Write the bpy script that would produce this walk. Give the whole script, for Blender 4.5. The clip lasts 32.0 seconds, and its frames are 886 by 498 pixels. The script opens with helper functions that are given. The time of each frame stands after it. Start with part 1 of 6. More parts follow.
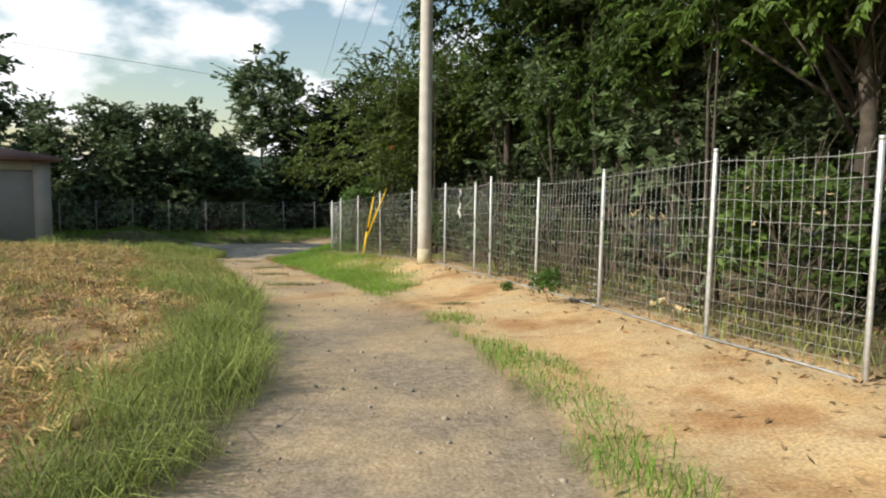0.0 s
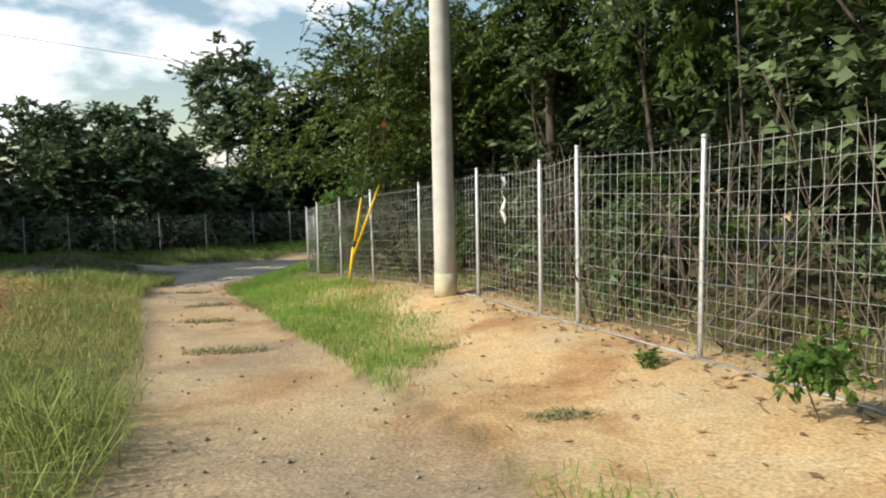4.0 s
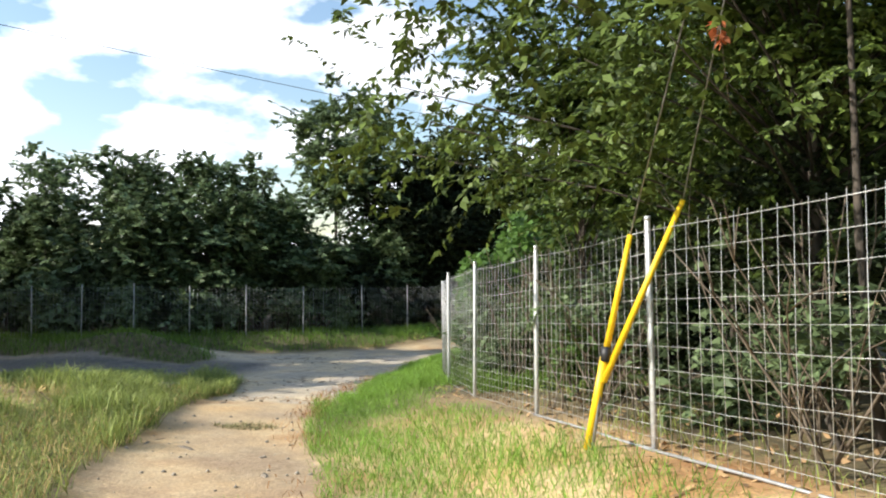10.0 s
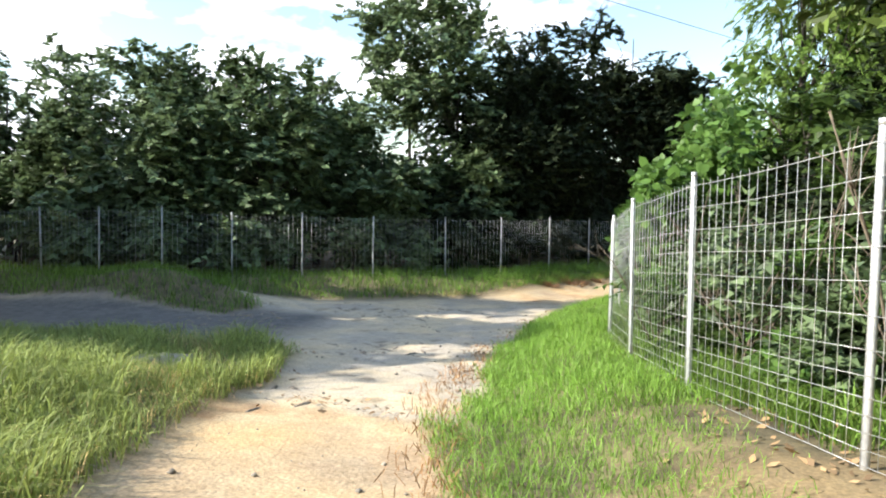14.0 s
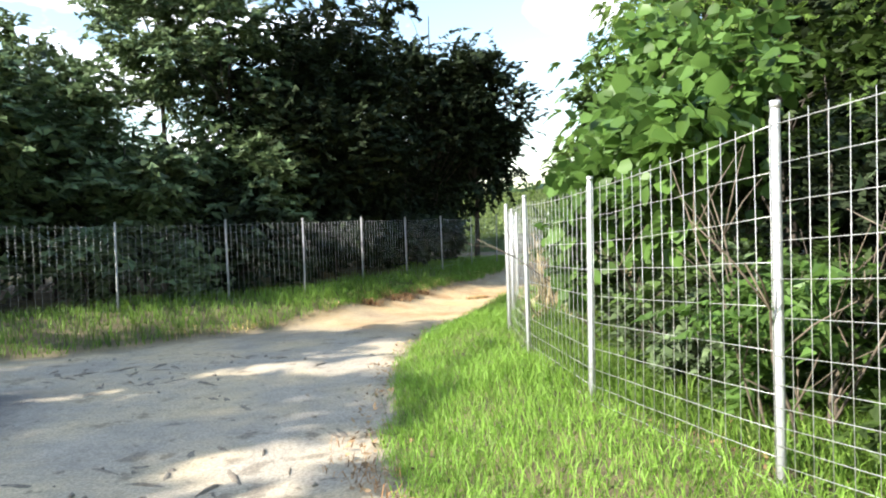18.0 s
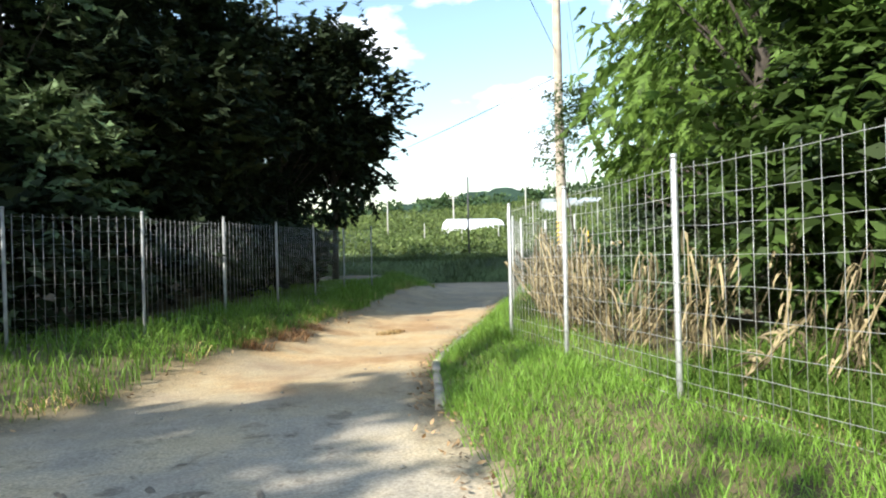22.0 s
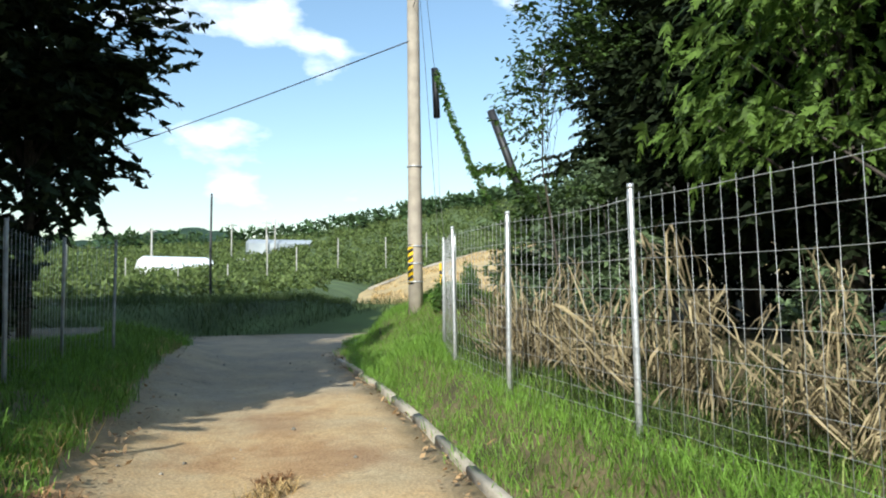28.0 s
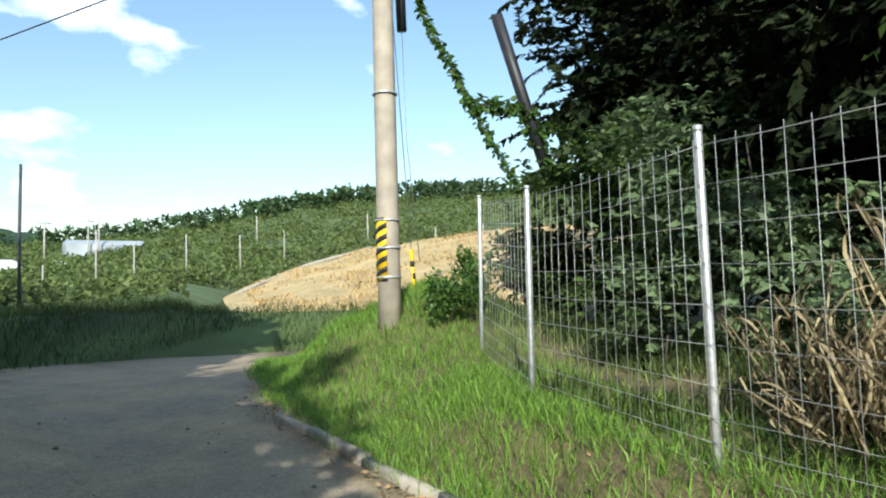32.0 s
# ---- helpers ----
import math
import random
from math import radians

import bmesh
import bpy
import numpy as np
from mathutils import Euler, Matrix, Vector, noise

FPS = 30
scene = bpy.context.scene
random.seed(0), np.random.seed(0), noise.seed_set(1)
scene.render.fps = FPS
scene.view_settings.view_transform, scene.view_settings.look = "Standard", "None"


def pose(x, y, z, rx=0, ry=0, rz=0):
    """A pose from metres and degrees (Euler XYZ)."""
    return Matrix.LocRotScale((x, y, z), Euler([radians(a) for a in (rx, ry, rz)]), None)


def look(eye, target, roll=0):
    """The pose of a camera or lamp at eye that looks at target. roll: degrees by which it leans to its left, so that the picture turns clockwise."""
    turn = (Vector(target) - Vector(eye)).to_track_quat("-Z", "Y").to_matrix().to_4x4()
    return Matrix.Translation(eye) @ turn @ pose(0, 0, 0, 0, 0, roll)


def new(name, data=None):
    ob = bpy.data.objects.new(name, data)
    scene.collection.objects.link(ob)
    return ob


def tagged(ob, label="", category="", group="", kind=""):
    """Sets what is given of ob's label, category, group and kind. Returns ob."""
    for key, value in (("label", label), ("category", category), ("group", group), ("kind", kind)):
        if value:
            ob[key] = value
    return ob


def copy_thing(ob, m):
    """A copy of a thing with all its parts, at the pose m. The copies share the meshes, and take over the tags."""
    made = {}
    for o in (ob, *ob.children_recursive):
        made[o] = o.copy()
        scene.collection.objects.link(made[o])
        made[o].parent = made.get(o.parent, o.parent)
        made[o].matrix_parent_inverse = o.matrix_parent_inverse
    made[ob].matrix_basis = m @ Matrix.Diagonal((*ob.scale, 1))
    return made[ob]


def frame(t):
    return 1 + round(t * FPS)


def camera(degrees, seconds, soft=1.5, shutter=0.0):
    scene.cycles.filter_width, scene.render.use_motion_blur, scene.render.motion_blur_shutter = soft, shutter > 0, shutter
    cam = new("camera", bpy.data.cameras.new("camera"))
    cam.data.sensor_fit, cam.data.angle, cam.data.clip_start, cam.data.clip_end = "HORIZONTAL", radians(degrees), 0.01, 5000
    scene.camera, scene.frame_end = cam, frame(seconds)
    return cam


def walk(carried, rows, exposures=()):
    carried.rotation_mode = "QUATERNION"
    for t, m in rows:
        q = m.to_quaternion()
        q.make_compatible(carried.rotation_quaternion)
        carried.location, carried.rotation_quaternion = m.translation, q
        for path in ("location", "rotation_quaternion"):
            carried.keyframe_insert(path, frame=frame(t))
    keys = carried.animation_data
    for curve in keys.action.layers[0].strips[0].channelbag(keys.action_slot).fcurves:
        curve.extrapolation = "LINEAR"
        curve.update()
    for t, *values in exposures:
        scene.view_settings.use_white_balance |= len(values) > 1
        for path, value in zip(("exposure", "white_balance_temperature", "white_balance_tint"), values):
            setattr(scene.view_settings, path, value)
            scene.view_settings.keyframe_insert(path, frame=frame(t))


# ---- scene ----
cam = camera(66.2, 32.0, 2.0)
PATH = [
    (0.00, 0.000, 0.000, 1.340, 84.80, -0.70, 0.10),
    (0.50, -0.068, 0.646, 1.340, 85.90, -0.40, 0.00),
    (1.00, -0.102, 1.258, 1.272, 83.60, -0.40, 2.30),
    (1.50, -0.102, 1.836, 1.272, 85.40, -0.90, 0.20),
    (2.00, -0.136, 2.448, 1.204, 85.20, -1.00, -2.70),
    (2.50, -0.238, 3.094, 1.204, 86.20, -0.10, -2.80),
    (3.00, -0.306, 3.740, 1.170, 87.70, 0.20, -2.60),
    (3.50, -0.476, 4.386, 1.136, 86.00, 1.00, -2.10),
    (5.50, -0.850, 6.902, 1.102, 84.80, 1.20, 1.10),
    (6.00, -0.986, 7.514, 1.068, 85.90, 1.60, 1.70),
    (6.50, -1.156, 8.092, 1.034, 87.40, 1.50, 1.50),
    (7.00, -1.326, 8.738, 1.000, 88.40, 1.60, 2.00),
    (7.50, -1.462, 9.350, 0.932, 88.70, 1.80, 2.50),
    (8.00, -1.632, 9.996, 0.898, 89.40, 1.80, 3.30),
    (8.50, -1.734, 10.608, 0.898, 93.30, 2.20, 3.20),
    (9.00, -1.972, 11.186, 0.864, 92.50, 2.20, 6.20),
    (9.50, -2.176, 11.764, 0.796, 92.50, 1.30, 7.50),
    (10.00, -2.414, 12.308, 0.796, 92.30, 0.40, 7.60),
    (10.50, -2.584, 12.920, 0.762, 93.50, 0.50, 8.70),
    (11.00, -2.890, 13.464, 0.728, 93.60, 0.80, 8.60),
    (11.50, -3.094, 14.110, 0.694, 91.30, 0.80, 9.80),
    (12.00, -3.366, 14.654, 0.660, 88.40, 0.50, 10.20),
    (12.50, -3.604, 15.368, 0.626, 87.60, -0.30, 10.80),
    (13.00, -3.910, 15.946, 0.558, 86.00, -0.80, 10.90),
    (13.50, -4.182, 16.592, 0.490, 87.30, -0.80, 12.40),
    (15.50, -5.066, 18.700, 0.490, 86.70, -0.60, 11.40),
    (16.00, -5.202, 19.312, 0.422, 85.90, -0.20, 9.00),
    (16.50, -5.440, 19.822, 0.388, 86.40, -0.50, 2.30),
    (17.00, -5.576, 20.400, 0.354, 87.10, 0.00, -2.30),
    (17.50, -5.712, 21.046, 0.286, 88.20, 0.80, -5.80),
    (18.00, -5.814, 21.692, 0.218, 88.10, 1.80, -7.10),
    (18.50, -6.018, 22.338, 0.184, 85.60, 2.50, -8.70),
    (19.00, -6.188, 23.018, 0.116, 85.30, 2.40, -10.00),
    (19.50, -6.426, 23.596, 0.048, 85.80, 2.40, -13.30),
    (20.00, -6.664, 24.276, -0.020, 88.30, 3.30, -12.30),
    (20.50, -6.868, 24.922, -0.054, 90.50, 3.00, -14.50),
    (21.00, -7.004, 25.568, -0.122, 89.90, 2.20, -17.00),
    (21.50, -7.106, 26.248, -0.156, 89.80, 1.80, -20.20),
    (22.00, -7.242, 26.860, -0.122, 90.10, 1.40, -25.10),
    (22.50, -7.208, 27.506, -0.122, 92.20, 0.70, -29.90),
    (23.00, -7.378, 28.152, -0.122, 94.50, 1.10, -31.30),
    (23.50, -7.310, 28.832, -0.122, 95.10, 1.00, -31.70),
    (24.00, -7.344, 29.478, -0.088, 96.60, 0.70, -33.70),
    (24.50, -7.276, 30.090, -0.088, 96.50, 1.40, -35.70),
    (25.00, -7.242, 30.702, -0.088, 95.50, 2.10, -37.90),
    (25.50, -7.038, 31.314, -0.088, 94.30, 2.90, -39.90),
    (26.00, -6.868, 31.926, -0.088, 94.60, 3.00, -42.70),
    (26.50, -6.630, 32.538, -0.088, 93.90, 3.40, -45.30),
    (28.60, -5.476, 35.224, -0.295, 92.95, 0.35, -53.80),
    (29.00, -5.211, 35.759, -0.310, 92.26, 0.87, -55.72),
    (29.50, -4.859, 36.405, -0.298, 92.46, 1.27, -52.62),
    (30.00, -4.519, 36.959, -0.306, 92.26, 1.57, -57.22),
    (30.50, -4.142, 37.571, -0.293, 91.66, 2.27, -59.12),
    (31.00, -3.759, 38.129, -0.289, 92.06, 2.37, -60.72),
    (31.50, -3.378, 38.709, -0.273, 92.06, 2.27, -60.32),
    (32.00, -2.934, 39.208, -0.231, 93.46, 1.67, -63.92),
]
walk(cam, [(r[0], pose(*r[1:])) for r in PATH], [(0.0, 0.08, 6500, 10), (3.5, 0.12, 6450, 10), (6.0, 0.24, 6350, 11), (9.0, 0.55, 6250, 12), (11.0, 0.85, 6200, 12), (13.5, 1.18, 6150, 12), (16.0, 1.40, 6150, 12),
                                               (19.0, 1.43, 6150, 11), (21.0, 1.13, 6100, 9), (23.0, 0.82, 6000, 8), (26.0, 0.45, 5750, 6), (29.0, 0.35, 5780, 6), (32.0, 0.45, 5780, 6)])

# ---- light ----
SUN_AZ, SUN_EL = -114.0, 31.0          # degrees from +y towards +x, and above the horizon
world = bpy.data.worlds.new("sky")
scene.world = world
world.use_nodes = True
wn, wl = world.node_tree.nodes, world.node_tree.links
wn.clear()
w_out = wn.new("ShaderNodeOutputWorld")
w_bg = wn.new("ShaderNodeBackground")
w_sky = wn.new("ShaderNodeTexSky")
w_sky.sky_type = 'NISHITA'
w_sky.sun_disc = False
w_sky.sun_elevation = radians(SUN_EL)
w_sky.sun_rotation = radians(SUN_AZ)
w_sky.air_density = 1.5
w_sky.dust_density = 0.7
w_sky.ozone_density = 1.6
w_bg.inputs["Strength"].default_value = 0.135
w_tc = wn.new("ShaderNodeTexCoord")
w_map = wn.new("ShaderNodeMapping")
w_map.inputs["Scale"].default_value = (1.0, 1.0, 2.0)
w_map.inputs["Location"].default_value = (0.35, 0.1, 0.0)
w_noise = wn.new("ShaderNodeTexNoise")
w_noise.inputs["Scale"].default_value = 5.2
w_noise.inputs["Detail"].default_value = 8.0
w_noise.inputs["Roughness"].default_value = 0.48
w_ramp = wn.new("ShaderNodeValToRGB")
w_ramp.color_ramp.elements[0].position = 0.59
w_ramp.color_ramp.elements[1].position = 0.68
w_mix = wn.new("ShaderNodeMix")
w_mix.data_type = 'RGBA'
w_mix.inputs[7].default_value = (8.5, 8.6, 8.8, 1)
wl.new(w_tc.outputs["Generated"], w_map.inputs["Vector"])
wl.new(w_map.outputs["Vector"], w_noise.inputs["Vector"])
w_dot = wn.new("ShaderNodeVectorMath")
w_dot.operation = 'DOT_PRODUCT'
w_dot.inputs[1].default_value = (-0.55, 0.83, 0.0)
w_gain = wn.new("ShaderNodeMapRange")
w_gain.inputs[1].default_value, w_gain.inputs[2].default_value = 0.55, 1.0
w_gain.inputs[3].default_value, w_gain.inputs[4].default_value = 0.0, 0.19
w_add = wn.new("ShaderNodeMath")
wl.new(w_tc.outputs["Generated"], w_dot.inputs[0])
wl.new(w_dot.outputs["Value"], w_gain.inputs[0])
wl.new(w_noise.outputs["Fac"], w_add.inputs[0])
wl.new(w_gain.outputs[0], w_add.inputs[1])
wl.new(w_add.outputs[0], w_ramp.inputs["Fac"])
wl.new(w_ramp.outputs["Color"], w_mix.inputs[0])
wl.new(w_sky.outputs["Color"], w_mix.inputs[6])
wl.new(w_mix.outputs[2], w_bg.inputs["Color"])
wl.new(w_bg.outputs["Background"], w_out.inputs["Surface"])

sun = new("sun", bpy.data.lights.new("sun", 'SUN'))
sun.data.energy = 5.0
sun.data.angle = radians(0.6)
sun.data.color = (1.0, 0.93, 0.80)
sa, se = radians(SUN_AZ), radians(SUN_EL)
sun_dir = Vector((math.sin(sa) * math.cos(se), math.cos(sa) * math.cos(se), math.sin(se)))
sun.matrix_world = look(sun_dir * 60, (0, 0, 0))


# ---- materials ----
def mat(name, base, rough=0.7, dark=0.75, light=1.2, scale=6.0, bump=0.0, bump_scale=60.0, metal=0.0,
        coords="Object", island=False, objrand=False, trans=0.0, detail=6.0, hue=None, spec=0.5):
    """A surface with tone variation at two scales and fine relief."""
    m = bpy.data.materials.new(name)
    m.use_nodes = True
    n, l = m.node_tree.nodes, m.node_tree.links
    b = n["Principled BSDF"]
    b.inputs["Roughness"].default_value = rough
    b.inputs["Metallic"].default_value = metal
    b.inputs["Specular IOR Level"].default_value = spec if not trans else min(spec, 0.25)
    tc = n.new("ShaderNodeTexCoord")
    src = tc.outputs[coords]
    big = n.new("ShaderNodeTexNoise")
    big.inputs["Scale"].default_value = scale
    big.inputs["Detail"].default_value = detail
    l.new(src, big.inputs["Vector"])
    ramp = n.new("ShaderNodeValToRGB")
    ramp.color_ramp.elements[0].position, ramp.color_ramp.elements[1].position = 0.3, 0.7
    ramp.color_ramp.elements[0].color = (*[c * dark for c in base], 1)
    hi = hue or [c * light for c in base]
    ramp.color_ramp.elements[1].color = (*hi, 1)
    if island or objrand:
        if island:
            g = n.new("ShaderNodeNewGeometry")
            rnd = g.outputs["Random Per Island"]
        else:
            g = n.new("ShaderNodeObjectInfo")
            rnd = g.outputs["Random"]
        mx = n.new("ShaderNodeMath")
        mx.operation = 'MULTIPLY_ADD'
        mx.inputs[1].default_value = 0.55
        l.new(rnd, mx.inputs[0])
        mu = n.new("ShaderNodeMath")
        mu.operation = 'MULTIPLY'
        mu.inputs[1].default_value = 0.5
        l.new(big.outputs["Fac"], mu.inputs[0])
        l.new(mu.outputs[0], mx.inputs[2])
        l.new(mx.outputs[0], ramp.inputs["Fac"])
    else:
        l.new(big.outputs["Fac"], ramp.inputs["Fac"])
    l.new(ramp.outputs["Color"], b.inputs["Base Color"])
    if bump:
        fine = n.new("ShaderNodeTexNoise")
        fine.inputs["Scale"].default_value = bump_scale
        fine.inputs["Detail"].default_value = 4.0
        l.new(src, fine.inputs["Vector"])
        bp = n.new("ShaderNodeBump")
        bp.inputs["Strength"].default_value = bump
        bp.inputs["Distance"].default_value = 0.02
        l.new(fine.outputs["Fac"], bp.inputs["Height"])
        l.new(bp.outputs["Normal"], b.inputs["Normal"])
    if trans:
        tl = n.new("ShaderNodeBsdfTranslucent")
        l.new(ramp.outputs["Color"], tl.inputs["Color"])
        ms = n.new("ShaderNodeMixShader")
        ms.inputs[0].default_value = trans
        l.new(b.outputs[0], ms.inputs[1])
        l.new(tl.outputs[0], ms.inputs[2])
        l.new(ms.outputs[0], n["Material Output"].inputs["Surface"])
    return m


M_GALV = mat("galvanised_steel", (0.62, 0.63, 0.63), 0.42, 0.8, 1.1, 30, 0.05, 200, metal=0.55)
M_WIRE = mat("galvanised_wire", (0.50, 0.50, 0.48), 0.45, 0.8, 1.1, 20, metal=0.4)
# Darker steel: shade on the far posts is in its colour; also the dull rail.
M_GALV_D = mat("dull_and_shaded_steel", (0.36, 0.36, 0.35), 0.6, 0.7, 1.15, 12, 0.05, 200, metal=0.3)
M_WIRE_D = mat("dull_weathered_wire", (0.50, 0.50, 0.48), 0.5, 0.75, 1.15, 12, metal=0.3)
M_CONC = mat("pole_concrete", (0.50, 0.48, 0.43), 0.85, 0.85, 1.1, 5, 0.12, 90)
M_CONC2 = mat("weathered_pole_concrete", (0.42, 0.36, 0.28), 0.85, 0.75, 1.15, 4, 0.15, 90)
M_KERB = mat("kerb_concrete", (0.40, 0.355, 0.28), 0.9, 0.7, 1.15, 5, 0.4, 60)
M_YELLOW = mat("yellow_plastic", (0.80, 0.52, 0.01), 0.4, 0.9, 1.05, 8)
M_BLACK = mat("black_rubber", (0.02, 0.02, 0.022), 0.5, 0.8, 1.3, 8)
M_BARK = mat("bark", (0.062, 0.05, 0.038), 0.9, 0.6, 1.5, 9, 0.5, 40)
M_TWIG = mat("dry_twig", (0.14, 0.11, 0.078), 0.9, 0.6, 1.3, 9)
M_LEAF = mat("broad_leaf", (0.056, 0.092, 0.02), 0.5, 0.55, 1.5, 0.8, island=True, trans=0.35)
M_LEAF_Y = mat("yellowish_leaf", (0.095, 0.135, 0.028), 0.45, 0.5, 1.4, 0.8, island=True, trans=0.22)
# Leaf green lightened and blued: haze over the far trees, mixed into the colour.
M_LEAF_D = mat("haze_toned_leaf", (0.115, 0.16, 0.072), 0.5, 0.5, 1.6, 0.8, island=True, trans=0.3)
# Leaf copy darkened so that its colour carries the shade under the trees.
M_LEAF_SHADE = mat("shade_toned_leaf", (0.027, 0.038, 0.017), 0.75, 0.5, 1.5, 0.8, island=True, trans=0.2, spec=0.12)
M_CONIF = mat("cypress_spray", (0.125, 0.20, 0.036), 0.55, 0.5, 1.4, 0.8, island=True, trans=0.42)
# Near-black copy of cypress_spray: the wood's deep shade is put into its colour.
M_CONIF_SHADE = mat("shade_toned_cypress", (0.020, 0.028, 0.012), 0.8, 0.45, 1.7, 0.8, island=True, trans=0.1, spec=0.05)
M_VINE = mat("vine_leaf", (0.095, 0.172, 0.036), 0.4, 0.65, 1.3, 0.8, island=True, trans=0.4)
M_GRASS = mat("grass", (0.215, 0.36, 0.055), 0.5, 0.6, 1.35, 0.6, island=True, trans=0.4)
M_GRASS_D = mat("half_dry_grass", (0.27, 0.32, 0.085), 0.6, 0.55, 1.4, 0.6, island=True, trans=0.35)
# Grass copy made darker: tree shade on the bank sits in its colour.
M_GRASS_SHADE = mat("shade_toned_grass", (0.065, 0.095, 0.026), 0.55, 0.5, 1.4, 0.6, island=True, trans=0.35)
M_VERGE = mat("verge_grass", (0.145, 0.24, 0.038), 0.55, 0.55, 1.4, 0.6, island=True, trans=0.4)
M_STRAW = mat("dry_straw", (0.57, 0.405, 0.178), 0.7, 0.38, 1.4, 0.6, island=True, trans=0.25)
M_STRAW_R = mat("reddish_straw", (0.34, 0.19, 0.085), 0.75, 0.5, 1.4, 0.6, island=True, trans=0.2)
M_CORN = mat("dry_stalk_leaf", (0.33, 0.265, 0.15), 0.75, 0.28, 1.6, 0.8, objrand=True, trans=0.3)


# ---- plan ----
RIGHT_POSTS = [(2.81, 4.42), (2.32, 5.89), (1.83, 7.88), (1.35, 9.85), (0.78, 11.28), (0.55, 12.0), (0.02, 13.65),
               (-0.74, 15.58), (-1.6, 17.2), (-2.40, 18.98), (-3.15, 20.7), (-3.70, 22.55), (-4.02, 24.42), (-4.18, 26.4),
               (-4.1, 28.55), (-3.91, 30.3), (-3.40, 32.3), (-2.87, 34.22), (-1.65, 36.25), (-0.59, 37.95),
               (0.58, 39.5), (2.15, 40.95), (3.82, 42.07)]
LEFT_POSTS = [(-27.5, 31.0), (-25.5, 31.1), (-23.5, 31.3), (-21.5, 31.5), (-19.6, 31.5), (-17.8, 31.5), (-16.1, 31.45),
              (-14.45, 31.55), (-13.14, 32.47), (-11.73, 33.5), (-10.2, 34.65), (-8.48, 35.98), (-7.02, 36.88),
              (-5.74, 38.68), (-4.53, 40.35), (-3.32, 42.14), (-2.15, 43.75), (-1.15, 44.5)]
RP, LP = np.array(RIGHT_POSTS), np.array(LEFT_POSTS)
Z_KNOTS_Y = [-30, 0, 6, 12, 16, 20, 24, 27, 32, 36, 40, 46, 60]
Z_KNOTS_Z = [0.3, 0.03, -0.06, -0.36, -0.62, -0.9, -1.22, -1.4, -1.46, -1.6, -1.56, -1.5, -1.5]


def smooth(a, b, v):
    t = np.clip((v - a) / (b - a), 0, 1)
    return t * t * (3 - 2 * t)


def side_distance(P, x, y):
    """Signed distance to a polyline, positive on its right hand."""
    best = np.full(np.shape(x), 1e9)
    sign = np.ones(np.shape(x))
    for (ax, ay), (bx, by) in zip(P[:-1], P[1:]):
        dx, dy = bx - ax, by - ay
        t = np.clip(((x - ax) * dx + (y - ay) * dy) / (dx * dx + dy * dy), 0, 1)
        d = np.hypot(x - ax - t * dx, y - ay - t * dy)
        near = d < best
        best = np.where(near, d, best)
        sign = np.where(near, np.where((x - ax) * dy - (y - ay) * dx > 0, 1, -1), sign)
    return best * sign


RFENCE = np.vstack([[(5.2, -6)], RP, [(9, 45)]])
LFENCE = np.vstack([[(-60, 31)], LP, [(0, 46), (1.6, 49), (4.7, 55)]])


def wobble(x, y, f, seed=0.0):
    """Cheap smooth pseudo-noise in about -1..1."""
    return (np.sin(x * f * 1.3 + 1.7 * np.sin(y * f * 0.9 + seed) + seed) + np.sin(y * f * 1.1 + 1.9 * np.sin(x * f * 0.7 + 2 * seed) + 1.3 * seed)
            + 0.6 * np.sin((x + y) * f * 2.3 + seed * 3)) / 2.6


def height(x, y):
    x, y = np.asarray(x, float), np.asarray(y, float)
    z = sum(np.interp(y + o, Z_KNOTS_Y, Z_KNOTS_Z) for o in (-1.5, -0.75, 0, 0.75, 1.5)) / 5
    d = side_distance(RFENCE, x, y)
    rise = 0.12 + 0.16 * smooth(8, 16, y) + 0.18 * smooth(32, 41, y)
    edge = -inside(ROAD, x, y)
    foot = np.where(y > 31, smooth(0.02, 0.55, edge), 1.0)
    z = z + rise * smooth(-1.5, -0.2, d) * (1 + (foot - 1) * smooth(30.5, 33.0, y)) + 0.06 * np.clip(d, 0, 14)
    e = -side_distance(LFENCE, x, y)
    z = z + np.where(x < 2, 0.42 * smooth(-2.2, 0.2, e) * smooth(56.0, 52.0, y), 0) + 0.03 * np.clip(e, 0, 25) * (x < 4)
    z = z + 0.55 * np.exp(-((x + 13.6) ** 2 / 5 + (y - 30.4) ** 2 / 0.8))
    z = z + 0.98 * np.exp(-(((x - 5.6) / 2.3) ** 2 + ((y - 44.1) / 1.95) ** 2)) * smooth(0.0, 1.1, edge)
    z = z + 0.38 * smooth(-3.4, -8.0, x + 0.25 * (y - 10)) * smooth(24, 20, y) * smooth(4, 16, y)
    return z + 0.015 * wobble(x, y, 2.1) + 0.008 * wobble(x, y, 6.0, 2.0)



def relief(x, y):
    """Heaps of mown straw on the field."""
    return 0.05 * wobble(x, y, 2.4, 1.0) + 0.05 * wobble(x, y, 5.5, 4.0) + 0.025 * wobble(x, y, 12.0, 2.0)


